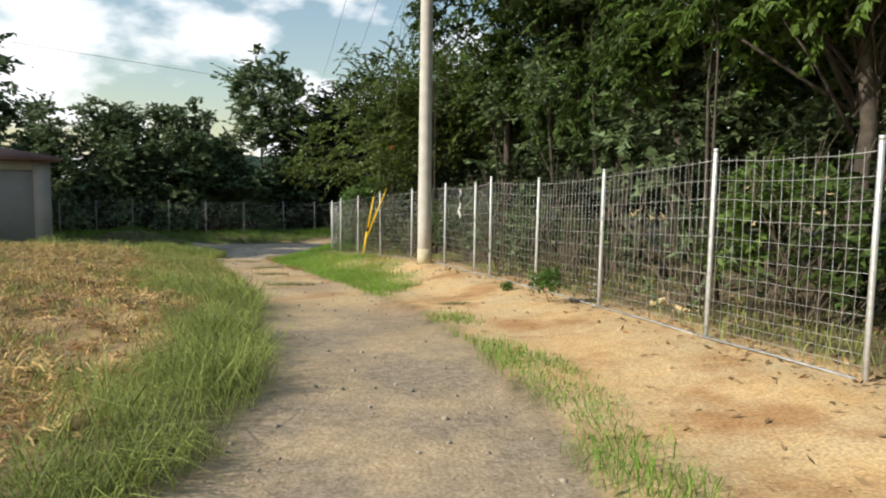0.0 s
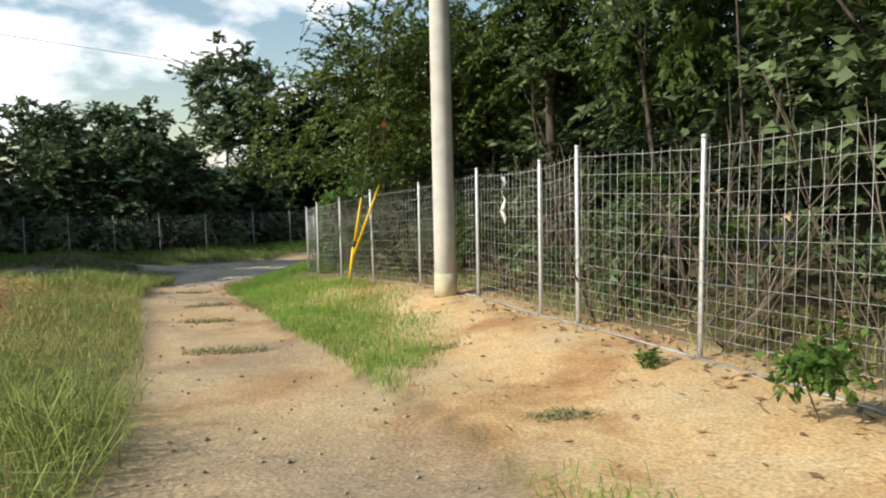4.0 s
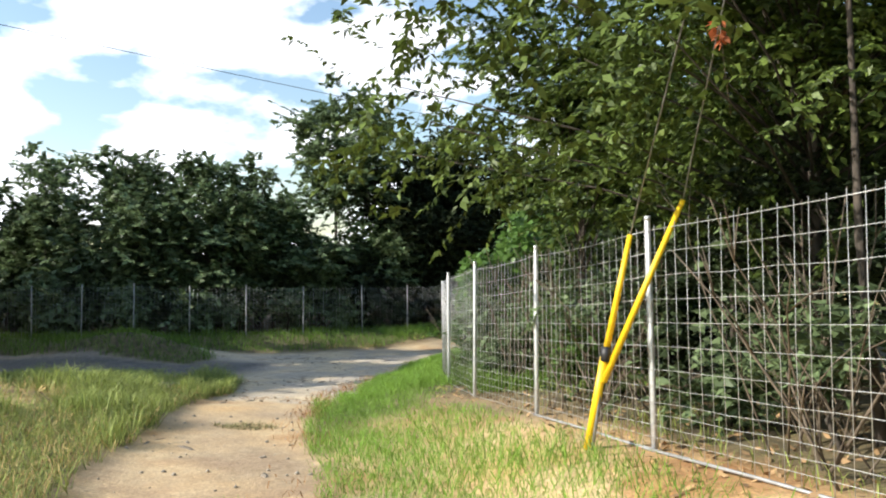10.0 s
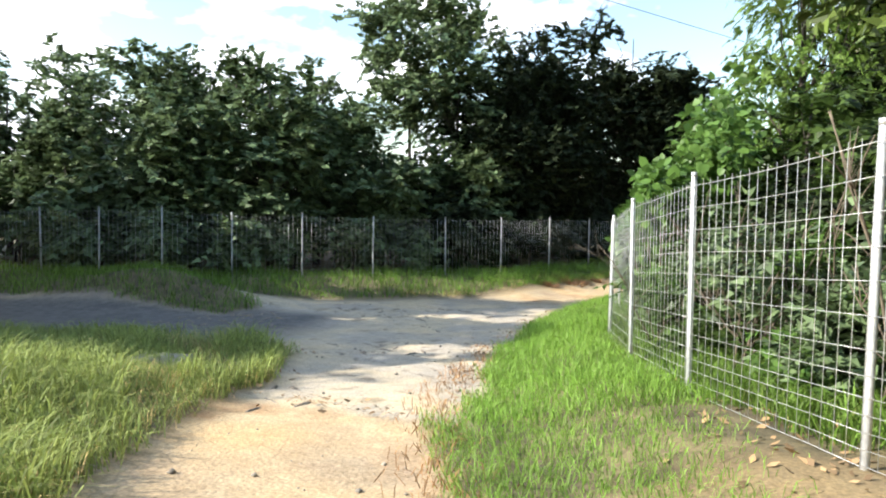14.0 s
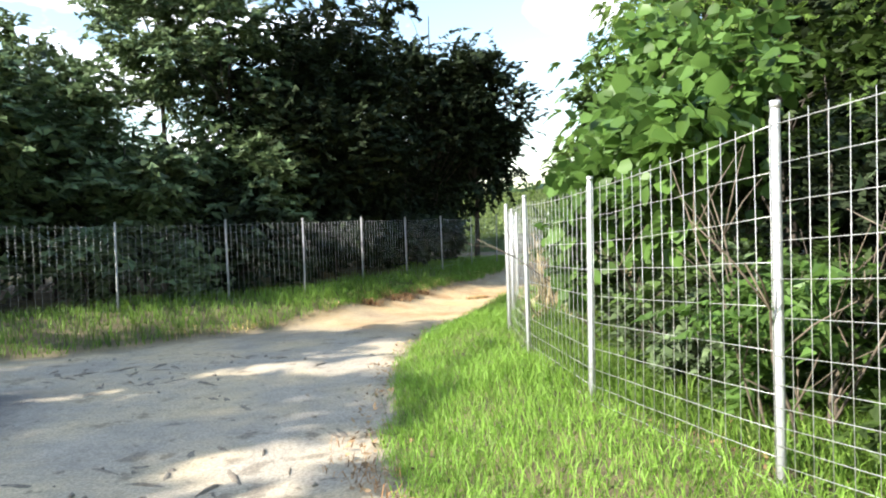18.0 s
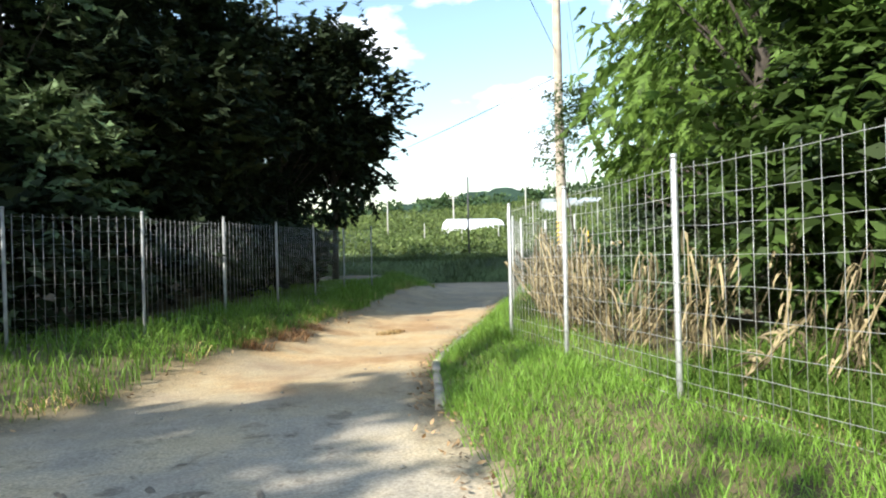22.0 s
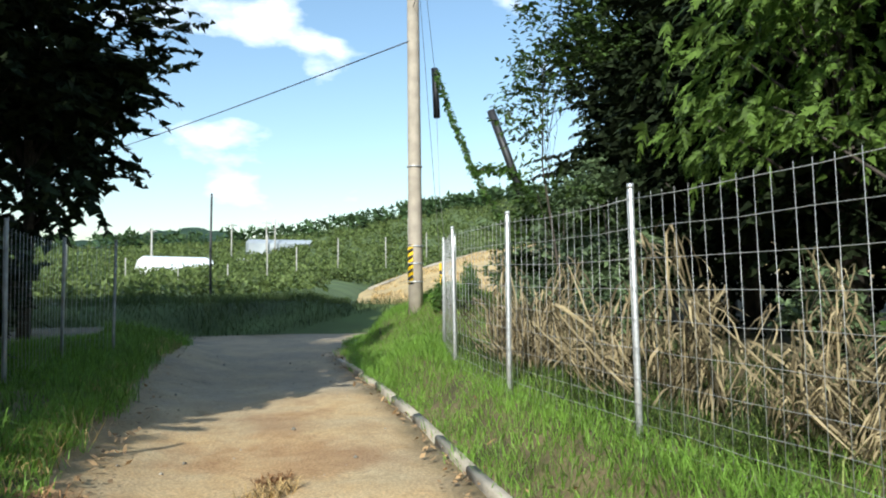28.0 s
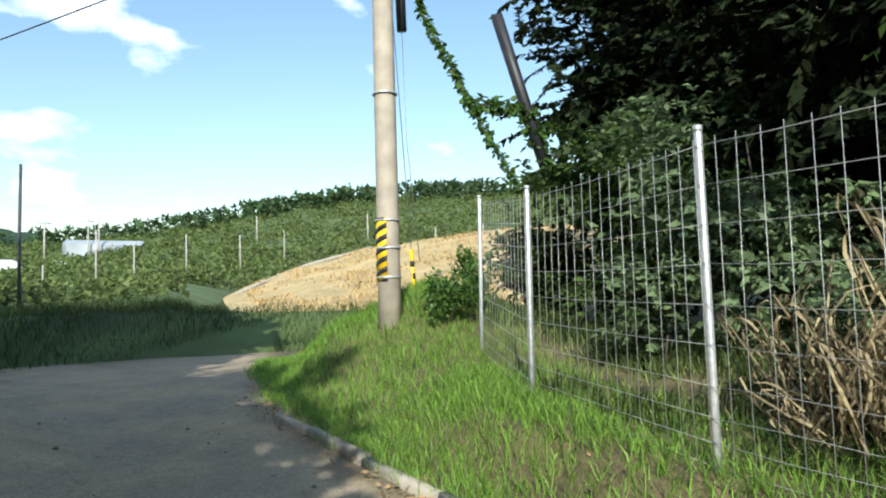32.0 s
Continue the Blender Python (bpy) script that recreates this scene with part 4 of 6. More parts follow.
def right_grass(x, y):
    t, r, s, f = cover(x, y)
    cx = np.interp(y, TRACK_Y, TRACK_X)
    d = side_distance(RFENCE, x, y)
    u = x - cx
    tuft = smooth(-0.55, 0.1, wobble(x, y, 2.3, 4.0)) * smooth(0.82, 1.0, u) * smooth(1.6, 1.25, u + 0.15 * wobble(x, y, 3.0)) * smooth(8.2, 7.2, y) * smooth(1.4, 2.2, y)
    reach = 1.35 + 0.8 * np.clip(y - 10.3, 0, 20) + 0.3 * wobble(x, y, 2.0, 2.0)
    verge = smooth(0.78, 0.95, u) * smooth(9.0, 10.6, y + 0.5 * wobble(x, y, 1.3)) * smooth(reach, reach - 0.6, u) * smooth(-0.1, -0.9, d + 0.5 * smooth(17, 12, y) + 0.2 * wobble(x, y, 2.0, 2.0))
    return (x > cx) * (1 - t) * (1 - r) * np.clip(tuft + verge, 0, 1) * (d < 0.2)


def right_bank(x, y):
    t, r, s, f = cover(x, y)
    d = side_distance(RFENCE, x, y)
    return (1 - t) * (1 - r) * (d < 0.7) * (d > -4.0 - 3.0 * smooth(41, 44, y)) * np.where(d > 0, 0.5, 1.0) * (x < 8.5)


def far_verge(x, y):
    t, r, s, f = cover(x, y)
    e = side_distance(LFENCE, x, y)
    return (1 - t) * (1 - r) * (y > 27) * (e > -0.8) * (e < 6) * (side_distance(RFENCE, x, y) < -3)


def far_bank(x, y):
    dist = np.hypot(x + 4.0, y - 37.0)
    az = np.degrees(np.arctan2(x + 4.0, y - 37.0))
    return smooth(15.4, 16.2, dist) * smooth(26, 23, dist) * np.where(az > 44, smooth(21.5, 20.5, dist), 1.0) * (1 - cover(x, y)[1]) * (x > -6) * (y > 44)


def right_edge(x, y):
    u = x - np.interp(y, TRACK_Y, TRACK_X) - 0.95
    return np.exp(-(u / 0.22) ** 2)


blades("grass_verge", (-14, -1, 0, 26), 330000, 0.27, M_GRASS_D, 21, left_grass, 1.4, 0.0028, "tall half-dry grass between track and field")
blades("grass_verge", (-7, 0, 3, 22), 300000, 0.15, M_GRASS, 22, right_grass, 1.1, 0.0026, "green grass verge between track and fence")
blades("grass_verge", (-7, 22, 9, 48), 600000, 0.21, M_GRASS, 23, right_bank, 1.1, 0.0031, "lush green grass bank below the fence")
blades("grass_verge", (-24, 26, 3, 51), 190000, 0.30, M_VERGE, 24, far_verge, 0.7, 0.006, "green grass along the far fence")
blades("straw_litter", (-12, 9, -3, 26), 60000, 0.26, M_STRAW, 47, lambda x, y: left_grass(x, y) * smooth(9.5, 13, y) * (0.35 + 0.65 * smooth(-0.3, 0.5, wobble(x, y, 2.2, 8.0))), 1.3, 0.0032, "dry straw-coloured stems standing in the grass beside the track")
blades("long_grass", (-4, -1, 0, 10), 60000, 0.46, M_GRASS_D, 46, lambda x, y: left_grass(x, y) * np.exp(-((np.interp(y, TRACK_Y, TRACK_X) - 1.3 - x) / 0.35) ** 2) * smooth(-0.4, 0.4, wobble(x, y, 3.4, 6.0)) * smooth(10, 7, y), 1.9, 0.0035, "long arching grass tussocks along the track")
blades("straw_litter", (-14, -1, -1, 22), 85000, 0.25, M_STRAW, 25, lambda x, y: cover(x, y)[3] * smooth(-0.3, 0.3, wobble(x, y, 3.2, 7.0) + 0.6 * wobble(x, y, 8.0, 2.0)), 1.2, 0.009, "dry mown straw lying on the field", 0.45, zf=lambda x, y: height(x, y) + relief(x, y))
blades("straw_litter", (-12, -1, -1, 20), 60000, 0.26, M_STRAW_R, 28, lambda x, y: cover(x, y)[3] * smooth(0.0, 0.5, wobble(x, y, 2.1, 3.0) + 0.5 * wobble(x, y, 6.0, 5.0)), 1.2, 0.005, "reddish brown dead grass on the mown field", 0.45, zf=lambda x, y: height(x, y) + relief(x, y))
blades("grass_clumps", (-12, -1, -1, 20), 60000, 0.20, M_GRASS_D, 29, lambda x, y: cover(x, y)[3] * smooth(0.42, 0.6, wobble(x, y, 2.6, 9.0) + 0.35 * wobble(x, y, 7.0, 1.0)), 0.9, 0.004, "green grass clumps growing through the straw")
blades("tall_grass", (-12, 18, -6, 26), 60000, 0.42, M_GRASS_D, 31, lambda x, y: left_grass(x, y) * smooth(-0.3, 0.3, wobble(x, y, 1.9, 2.0)), 1.0, 0.005, "tall seeding grass at the junction corner")
blades("dry_grass", (-9, 15, -3, 27), 26000, 0.13, M_STRAW_R, 45, lambda x, y: right_edge(x, y) * smooth(-0.5, 0.3, wobble(x, y, 1.8, 2.0)), 1.4, 0.0035, "reddish dry grass and leaves where the track meets the verge")
blades("dry_grass", (-9, 30, 4, 51), 90000, 0.22, M_STRAW, 27, lambda x, y: smooth(-0.55, -0.2, inside(ROAD, x, y)) * smooth(0.1, -0.1, inside(ROAD, x, y)) * (side_distance(RFENCE, x, y) < -2.5) * smooth(0.0, 0.4, wobble(x, y, 1.1, 3.0)), 1.2, 0.004, "reddish dry grass along the road edge")


# ---- hillside beyond the junction ----
HILL_O = (-4.0, 37.0)
EYE_Z = -0.3


def crest(az):
    return np.interp(az, [-10, 5, 16, 24, 34, 40, 47, 52, 57, 66, 80, 110], [1.5, 2.4, 3.2, 3.6, 4.2, 5.0, 6.4, 7.2, 7.9, 8.2, 8.4, 8.6])


def hill_z(az, d):
    d0 = 19 + 20 * smooth(40, 47, az)
    s = np.clip((d - d0) / (192 - d0), 0, 1) ** 0.6
    return EYE_Z - 0.35 - 1.1 * smooth(20.5, 17.3, d) + np.tan(np.radians(crest(az) * s)) * d + 0.35 * wobble(az * 0.35, d * 0.07, 1.0) * smooth(20, 60, d)


def polar(az, d, z):
    a = np.radians(az)
    return np.stack([HILL_O[0] + np.sin(a) * d, HILL_O[1] + np.cos(a) * d, z], -1)


M_HILL = mat("orchard_soil_grass", (0.085, 0.12, 0.035), 0.9, 0.5, 1.5, 0.35, 0.3, 3)
M_ORCH = mat("orchard_leaf", (0.112, 0.147, 0.042), 0.6, 0.55, 1.45, 0.2, island=True, trans=0.3)
M_WOOD = mat("far_wood_leaf", (0.05, 0.085, 0.03), 0.7, 0.55, 1.45, 0.1, island=True, trans=0.25)
M_KNOLL = mat("dry_grass_slope", (0.50, 0.37, 0.17), 0.9, 0.7, 1.15, 0.9, 0.5, 12)


def polar_sheet(name, a0, a1, na, dist, zf, material):
    A, D = np.meshgrid(np.linspace(a0, a1, na), dist)
    V = polar(A, D, zf(A, D)).reshape(-1, 3)
    i = np.arange(A.size).reshape(A.shape)
    F = np.stack([i[:-1, :-1], i[:-1, 1:], i[1:, 1:], i[1:, :-1]], -1).reshape(-1, 4)
    return put_mesh(name, V, F, material, flat=False)


tagged(polar_sheet("ground_hillside", 0, 118, 120, 15 * 1.05 ** np.arange(0, 57), hill_z, M_HILL), "green orchard hillside rising beyond the road", "hill", kind="structure")


def knoll_top(az):
    return np.interp(az, [36, 43, 46, 50, 55, 60, 66, 80, 100], [-2.5, -0.6, 0.6, 2.0, 3.3, 4.1, 4.8, 5.2, 5.2])


def knoll_z(az, d):
    return EYE_Z - 1.7 * smooth(21, 14, d) - 0.35 * smooth(36, 20, d) + np.tan(np.radians(knoll_top(az) * smooth(14, 36, d))) * d - 2.5 * smooth(45, 40, az) + 0.06 * wobble(az * 1.2, d, 0.9) - 0.8 * smooth(20.8, 19.6, d)


tagged(polar_sheet("ground_straw_slope", 44.5, 96, 100, np.linspace(19.6, 37, 40), knoll_z, M_KNOLL), "bare slope of dry tan straw beside the orchard", "slope", kind="structure")
tubes("trim_lane_edge", [([tuple(polar(np.array(a), np.array(d), knoll_z(a, d) + 0.05)) for a, d in [(45.5, 31), (47, 33), (51, 36), (56, 37)]], 0.12)], M_KERB, None, 4)
tagged(bpy.data.objects["trim_lane_edge"], "pale concrete lane edge below the orchard", "lane edge", kind="structure")

rng = np.random.default_rng(77)
n_b = 6500
b_az = rng.uniform(4, 88, n_b)
b_d = 23 * (188 / 23) ** (rng.random(n_b) ** 0.62)
ok = (b_az < 41) | (b_d > 41)
b_az, b_d = b_az[ok], b_d[ok]
n_b = len(b_az)
C = polar(b_az, b_d, hill_z(b_az, b_d) + 0.35)
R = 0.42 + 0.0085 * b_d * rng.uniform(0.6, 1.3, n_b)
V, F = leaf_cloud(C, R, 34, np.repeat(0.12 + 0.0024 * b_d, 34)[:, None], rng, 0.55, 0.2, 0.9, 0.3, False, True)
tagged(put_mesh("orchard_trees", V, F, M_ORCH), "low green fruit trees covering the hillside", "orchard", kind="stuff")
n_b = 420
b_az = rng.uniform(0, 105, n_b)
b_d = rng.uniform(176, 205, n_b)
keep = (b_az > 43) | (rng.random(n_b) < 0.5)
b_az, b_d = b_az[keep], b_d[keep]
C = polar(b_az, b_d, hill_z(b_az, b_d) + 1.5)
V, F = leaf_cloud(C, rng.uniform(2.2, 3.8, len(C)), 60, 1.3, rng, 0.75, 0.2, 0.8, 0.5, False, True)
tagged(put_mesh("hilltop_wood", V, F, M_WOOD), "dark green wood along the hill crest", "wood", kind="stuff")
# distant wooded ridge
A = np.linspace(-20, 60, 160)
ridge = np.interp(A, [-20, 0, 14, 20, 26, 30, 33, 36, 38, 41, 44, 50, 60], [3, 3.4, 3.6, 4.2, 5.2, 5.9, 5.7, 4.4, 4.2, 5.0, 4.6, 4.0, 3.5]) + 0.12 * np.sin(A * 2.1) + 0.07 * np.sin(A * 5.3)
rows_ = [polar(A, 330 + 60 * k, EYE_Z - 12 + (np.tan(np.radians(ridge)) * 450 + 12) * smooth(0, 1, np.array(k / 3.0))) for k in range(4)]
V = np.concatenate(rows_)
i = np.arange(len(V)).reshape(4, -1)
F = np.stack([i[:-1, :-1], i[:-1, 1:], i[1:, 1:], i[1:, :-1]], -1).reshape(-1, 4)
M_RIDGE = mat("distant_forest", (0.035, 0.06, 0.04), 0.95, 0.6, 1.35, 0.06, 1.0, 0.25, spec=0.05)
tagged(put_mesh("backdrop_ridge", V, F, M_RIDGE, flat=False), "distant forested ridge", "ridge", kind="structure")

M_WHITE = mat("white_vinyl", (0.82, 0.83, 0.84), 0.4, 0.92, 1.03, 0.5)
M_GREYV = mat("grey_vinyl", (0.36, 0.39, 0.41), 0.35, 0.85, 1.1, 0.3)
M_POLEW = mat("pale_pole", (0.42, 0.40, 0.36), 0.8, 0.85, 1.1, 2)
M_POLED = mat("dark_pole", (0.05, 0.05, 0.05), 0.7, 0.8, 1.2, 2)


def greenhouse(az, d, length, width, wall, rise, turn, bays, label, material):
    z = float(hill_z(np.array(az), np.array(d)))
    c = polar(np.array(az), np.array(d), np.array(z))
    root = empty("greenhouse", tuple(c), label, "greenhouse", "greenhouses")
    t = radians(turn)
    ux, uy = Vector((math.cos(t), math.sin(t), 0)), Vector((-math.sin(t), math.cos(t), 0))
    c = Vector(c)
    for b in range(bays):
        o = c + uy * (b - (bays - 1) / 2) * width
        prof = [(-width / 2, -1.0), (-width / 2, wall), (-width * 0.3, wall + rise * 0.72), (0, wall + rise), (width * 0.3, wall + rise * 0.72), (width / 2, wall), (width / 2, -1.0)]
        V = [tuple(o + ux * s * length / 2 + uy * p + Vector((0, 0, q))) for s in (-1, 1) for p, q in prof]
        k = len(prof)
        roof = [(j, j + 1, j + 1 + k, j + k) for j in range(1, k - 2)]
        side = [(0, 1, 1 + k, k), (k - 2, k - 1, 2 * k - 1, 2 * k - 2), (0, 6, 5, 1), (k, k + 1, k + 5, k + 6), (1, 5, 4, 2), (k + 1, k + 2, k + 4, k + 5), (2, 4, 3, 3), (k + 2, k + 3, k + 4, k + 4)]
        put_mesh("roof", np.array(V), np.array(roof), material, root)
        put_mesh("wall", np.array(V), [np.array([f for f in side if f[2] != f[3]]), np.array([f[:3] for f in side if f[2] == f[3]])], material, root)
    return root


greenhouse(29.0, 78, 7.0, 5.5, 0.4, 1.4, -8, 1, "low white vinyl greenhouse among orchard trees", M_WHITE)
greenhouse(37.2, 135, 12, 4, 1.3, 0.9, -30, 2, "long grey vinyl greenhouse on the hillside", M_GREYV)
greenhouse(34.6, 92, 2.4, 1.4, 0.5, 0.3, -20, 1, "small white shed among orchard trees", M_WHITE)
greenhouse(55.5, 66, 3.0, 1.6, 0.5, 0.5, -40, 1, "small pale shed on the orchard slope", M_GREYV)
greenhouse(58.0, 66, 2.6, 1.6, 0.5, 0.5, -40, 1, "small pale shed on the orchard slope", M_WHITE)


def field_pole(az, d, h, r, material, label, arm=0.0):
    z = float(hill_z(np.array(az), np.array(d)))
    p = Vector(polar(np.array(az), np.array(d), np.array(z)))
    root = empty("field_pole", tuple(p), label, "pole", "poles on the hillside")
    tubes("shaft", [([p - Vector((0, 0, 0.3)), p + Vector((0, 0, h))], [r, r * 0.8])], material, root, 6)
    if arm:
        t = p + Vector((0, 0, h * 0.93))
        tubes("crossarm", [([t - Vector((arm, -arm * 0.5, 0)), t + Vector((arm, -arm * 0.5, 0))], r * 0.6)], material, root, 5)
    return root


for az, d, h, r, arm in [(27.2, 78, 5.0, 0.12, 0.5), (33.4, 120, 6.5, 0.14, 0.8), (36.2, 130, 6.5, 0.14, 0.8), (36.9, 130, 6.5, 0.14, 0), (48.2, 110, 4.6, 0.10, 0), (46.5, 60, 3.2, 0.06, 0),
                       (56.9, 90, 4.2, 0.09, 0), (50, 70, 3.4, 0.06, 0), (42.4, 48, 2.9, 0.05, 0), (38.8, 46, 2.4, 0.05, 0), (36.3, 44, 3.4, 0.05, 0.12), (62, 60, 3.2, 0.06, 0), (66, 64, 3.4, 0.06, 0), (33, 40, 1.4, 0.04, 0), (29, 42, 1.5, 0.04, 0), (25, 44, 1.8, 0.04, 0), (21, 60, 4.0, 0.08, 0)]:
    field_pole(az, d, h, r, M_POLEW, "thin pale pole standing in the orchard", arm)
dp = empty("field_pole", (8.9, 58.1, -0.6), "tall thin black pole beyond the road bend", "pole")
tubes("shaft", [([(8.9, 58.1, -1.2), (8.87, 58.1, 1.4), (8.9, 58.1, 3.65)], [0.05, 0.047, 0.04])], M_POLED, dp, 8)


# ---- kerb ----
KERB = [(2.75, 43.9), (2.3, 43.1), (0.95, 41.1), (-0.4, 39.2), (-2.3, 36.7), (-3.75, 34.5), (-4.75, 32.2)]
kerb = empty("kerb", (*KERB[0], float(height(*KERB[0]))), "low weathered concrete kerb between road and grass bank", "kerb", kind="structure")
kpts = []
for (ax, ay), (bx, by) in zip(KERB[:-1], KERB[1:]):
    L = math.hypot(bx - ax, by - ay)
    m = max(1, round(L / 1.0))
    kpts += [(ax + (bx - ax) * j / m, ay + (by - ay) * j / m) for j in range(m)]
kpts.append(KERB[-1])
kr = random.Random(5)
for (ax, ay), (bx, by) in zip(kpts[:-1], kpts[1:]):
    a, b = Vector((ax, ay, 0)), Vector((bx, by, 0))
    d = (b - a).normalized()
    a, b = a + d * 0.003, b - d * 0.003
    nrm = Vector((d.y, -d.x, 0))      # towards the road
    V = []
    hgt = 0.085 + kr.uniform(-0.014, 0.014)
    for p in (a, b):
        z = float(height(p.x + nrm.x * 0.2, p.y + nrm.y * 0.2)) - 0.03
        tilt = kr.uniform(-0.008, 0.008)
        for off, zz in ((-0.02, -0.12), (0.0, hgt - 0.012), (0.012, hgt), (0.075, hgt + tilt), (0.088, hgt - 0.015), (0.098, -0.12)):
            V.append(tuple(p - nrm * off * -1 + Vector((0, 0, z + zz))))
    F = [(j, j + 1, j + 7, j + 6) for j in range(5)] + [(5, 0, 6, 11)]
    put_mesh("kerb_stone", np.array(V), [np.array(F), np.array([(0, 5, 4), (0, 4, 3), (0, 3, 2), (0, 2, 1), (6, 10, 11), (6, 9, 10), (6, 8, 9), (6, 7, 8)])], M_KERB, kerb)

# ---- pole fittings ----
tubes("paint_band", [([(POLE1[0], POLE1[1], float(height(*POLE1)) - 0.02), (POLE1[0], POLE1[1], float(height(*POLE1)) + 0.30)], [0.1505, 0.1495])],
      mat("yellowed_paint", (0.50, 0.45, 0.30), 0.8, 0.8, 1.15, 6), pole_one, 28, "faded yellow paint at the foot")


def wire(name, a, b, sag, r, label, n=14, material=M_BLACK):
    a, b = Vector(a), Vector(b)
    pts = [a.lerp(b, k / n) - Vector((0, 0, 4 * sag * (k / n) * (1 - k / n))) for k in range(n + 1)]
    ob = tubes(name, [(pts, r)], material, None, 5)
    return tagged(ob, label, "cable", "overhead cables")


top1 = Vector((POLE1[0], POLE1[1], float(height(*POLE1)) + 9.2))
for k, (dx, dz) in enumerate([(-0.5, 0.1), (0.35, 0.0), (0.6, -1.0)]):
    wire("overhead_cable", top1 + Vector((dx, 0, dz)), top1 + Vector((dx - 14.5 + 1.6 * k, 63, dz + 0.5)), 1.1, 0.007, "black overhead cable running to a far pole")
tubes("crossarm", [([top1 + Vector((-0.75, 0, 0)), top1 + Vector((0.75, 0, 0))], 0.045)], M_GALV, pole_one, 6)
p2 = Vector((POLE2[0], POLE2[1], 0))
wire("overhead_cable", p2 + Vector((-0.1, -0.1, 5.6)), (-24.0, 12.2, 6.3), 0.15, 0.008, "thin overhead cable running above the road to the pole", 30)
tubes("crossarm", [([p2 + Vector((-0.6, 0.3, 9.1)), p2 + Vector((0.6, -0.3, 9.1))], 0.04)], M_GALV, pole_two, 6)
wire("overhead_cable", p2 + Vector((-0.12, 0, 4.9)), (6.6, 78.0, 5.5), 0.25, 0.014, "overhead service cable crossing above the road")

# guy wires with yellow guards at the first pole
gb = Vector((-2.05, 17.3, float(height(-2.05, 17.3))))
M_ROD = mat("guy_strand", (0.30, 0.30, 0.29), 0.5, 0.8, 1.2, 20, metal=0.7)
guy = empty("guy_wire", tuple(gb), "pair of steel guy wires with bright yellow plastic guards", "guy wire")
ga, gc = Vector((-1.76, 17.05, 1.07)), Vector((-1.43, 16.95, 1.29))
gj = Vector((-1.93, 17.15, 0.25))
tubes("anchor_rod", [([gb - Vector((0, 0, 0.25)), gj], 0.012)], M_ROD, guy, 8)
tubes("guard", [([gb - Vector((0, 0, 0.02)), gb.lerp(gj, 0.97)], [0.032, 0.03])], M_YELLOW, guy, 14, "thick yellow plastic guard")
tubes("guard", [([gj + Vector((0.0, 0.02, -0.02)), ga], [0.024, 0.018])], M_YELLOW, guy, 14, "slim yellow plastic guard")
tubes("guard", [([gb.lerp(gj, 0.72) + Vector((0.02, -0.03, 0)), gc], [0.024, 0.018])], M_YELLOW, guy, 14, "slim yellow plastic guard")
tubes("clamp", [([gj - Vector((0.0, 0, 0.05)), gj + Vector((0.01, 0, 0.05))], 0.036)], M_BLACK, guy, 10, "black clamp")
tubes("strand", [([ga, top1 + Vector((0, 0, -1.2))], 0.006)], M_ROD, guy, 5)
tubes("strand", [([gc, top1 + Vector((0, 0, -0.4))], 0.006)], M_ROD, guy, 5)

rg = np.random.default_rng(71)
sp_ = gc.lerp(top1 + Vector((0, 0, -0.4)), 0.14)
V, F = leaf_cloud([tuple(sp_), tuple(sp_ + Vector((0.02, 0.02, -0.07)))], [0.05, 0.04], 9, 0.07, rg, 0.9, 0.7, 0.6, 0.2)
sprig = empty("dead_sprig", tuple(sp_), "small orange-red dead sprig caught on the guy wire", "sprig")
put_mesh("leaf_cluster", V, F, mat("orange_dead_leaf", (0.52, 0.17, 0.07), 0.7, 0.6, 1.3, 0.8, island=True, trans=0.3), sprig)
tubes("stem", [([sp_, sp_ + Vector((0.03, 0.05, -0.2)), sp_ + Vector((0.08, 0.1, -0.55))], [0.004, 0.003, 0.002])], M_TWIG, sprig, 5)

# second pole: striped band, guy, black pipes with vine
def arc_sheet(x, y, r, a0, a1, zlo, zhi, m=14):
    """A thin curved sheet on a pole between two angles; zlo and zhi give its edges along the turn."""
    V = []
    for j in range(m + 1):
        u = j / m
        a = radians(a0 + (a1 - a0) * u)
        for rr in (r, r + 0.003):
            V += [(x + math.cos(a) * rr, y + math.sin(a) * rr, zlo(u)), (x + math.cos(a) * rr, y + math.sin(a) * rr, zhi(u))]
    F = []
    for j in range(m):
        o = 4 * j
        F += [(o + 2, o + 6, o + 7, o + 3), (o + 1, o + 3, o + 7, o + 5), (o, o + 4, o + 6, o + 2)]
    return np.array(V), np.array(F + [(0, 2, 3, 1), (4 * m, 4 * m + 1, 4 * m + 3, 4 * m + 2)])


def stripe_band(x, y, z0, z1, r):
    V, F = arc_sheet(x, y, r, 25, 205, lambda u: z0, lambda u: z1)
    band = put_mesh("warning_band", V, F, M_YELLOW, pole_two, False, "yellow and black striped warning band")
    for k in range(-2, 6):
        lo = z0 + 0.136 * k + 0.06
        V, F = arc_sheet(x, y, r + 0.0045, 26, 204, lambda u: min(max(lo + 0.20 * u, z0), z1), lambda u: min(max(lo + 0.066 + 0.20 * u, z0), z1))
        put_mesh("stripe", V, F, M_BLACK, band, False, "black stripe")
    for z in (z0 + 0.05, (z0 + z1) / 2 + 0.02, z1 - 0.03, z1 + 1.6):
        tubes("strap", [([(x, y, z - 0.012), (x, y, z + 0.012)], r + 0.009)], M_GALV, pole_two, 28, "thin steel strap")


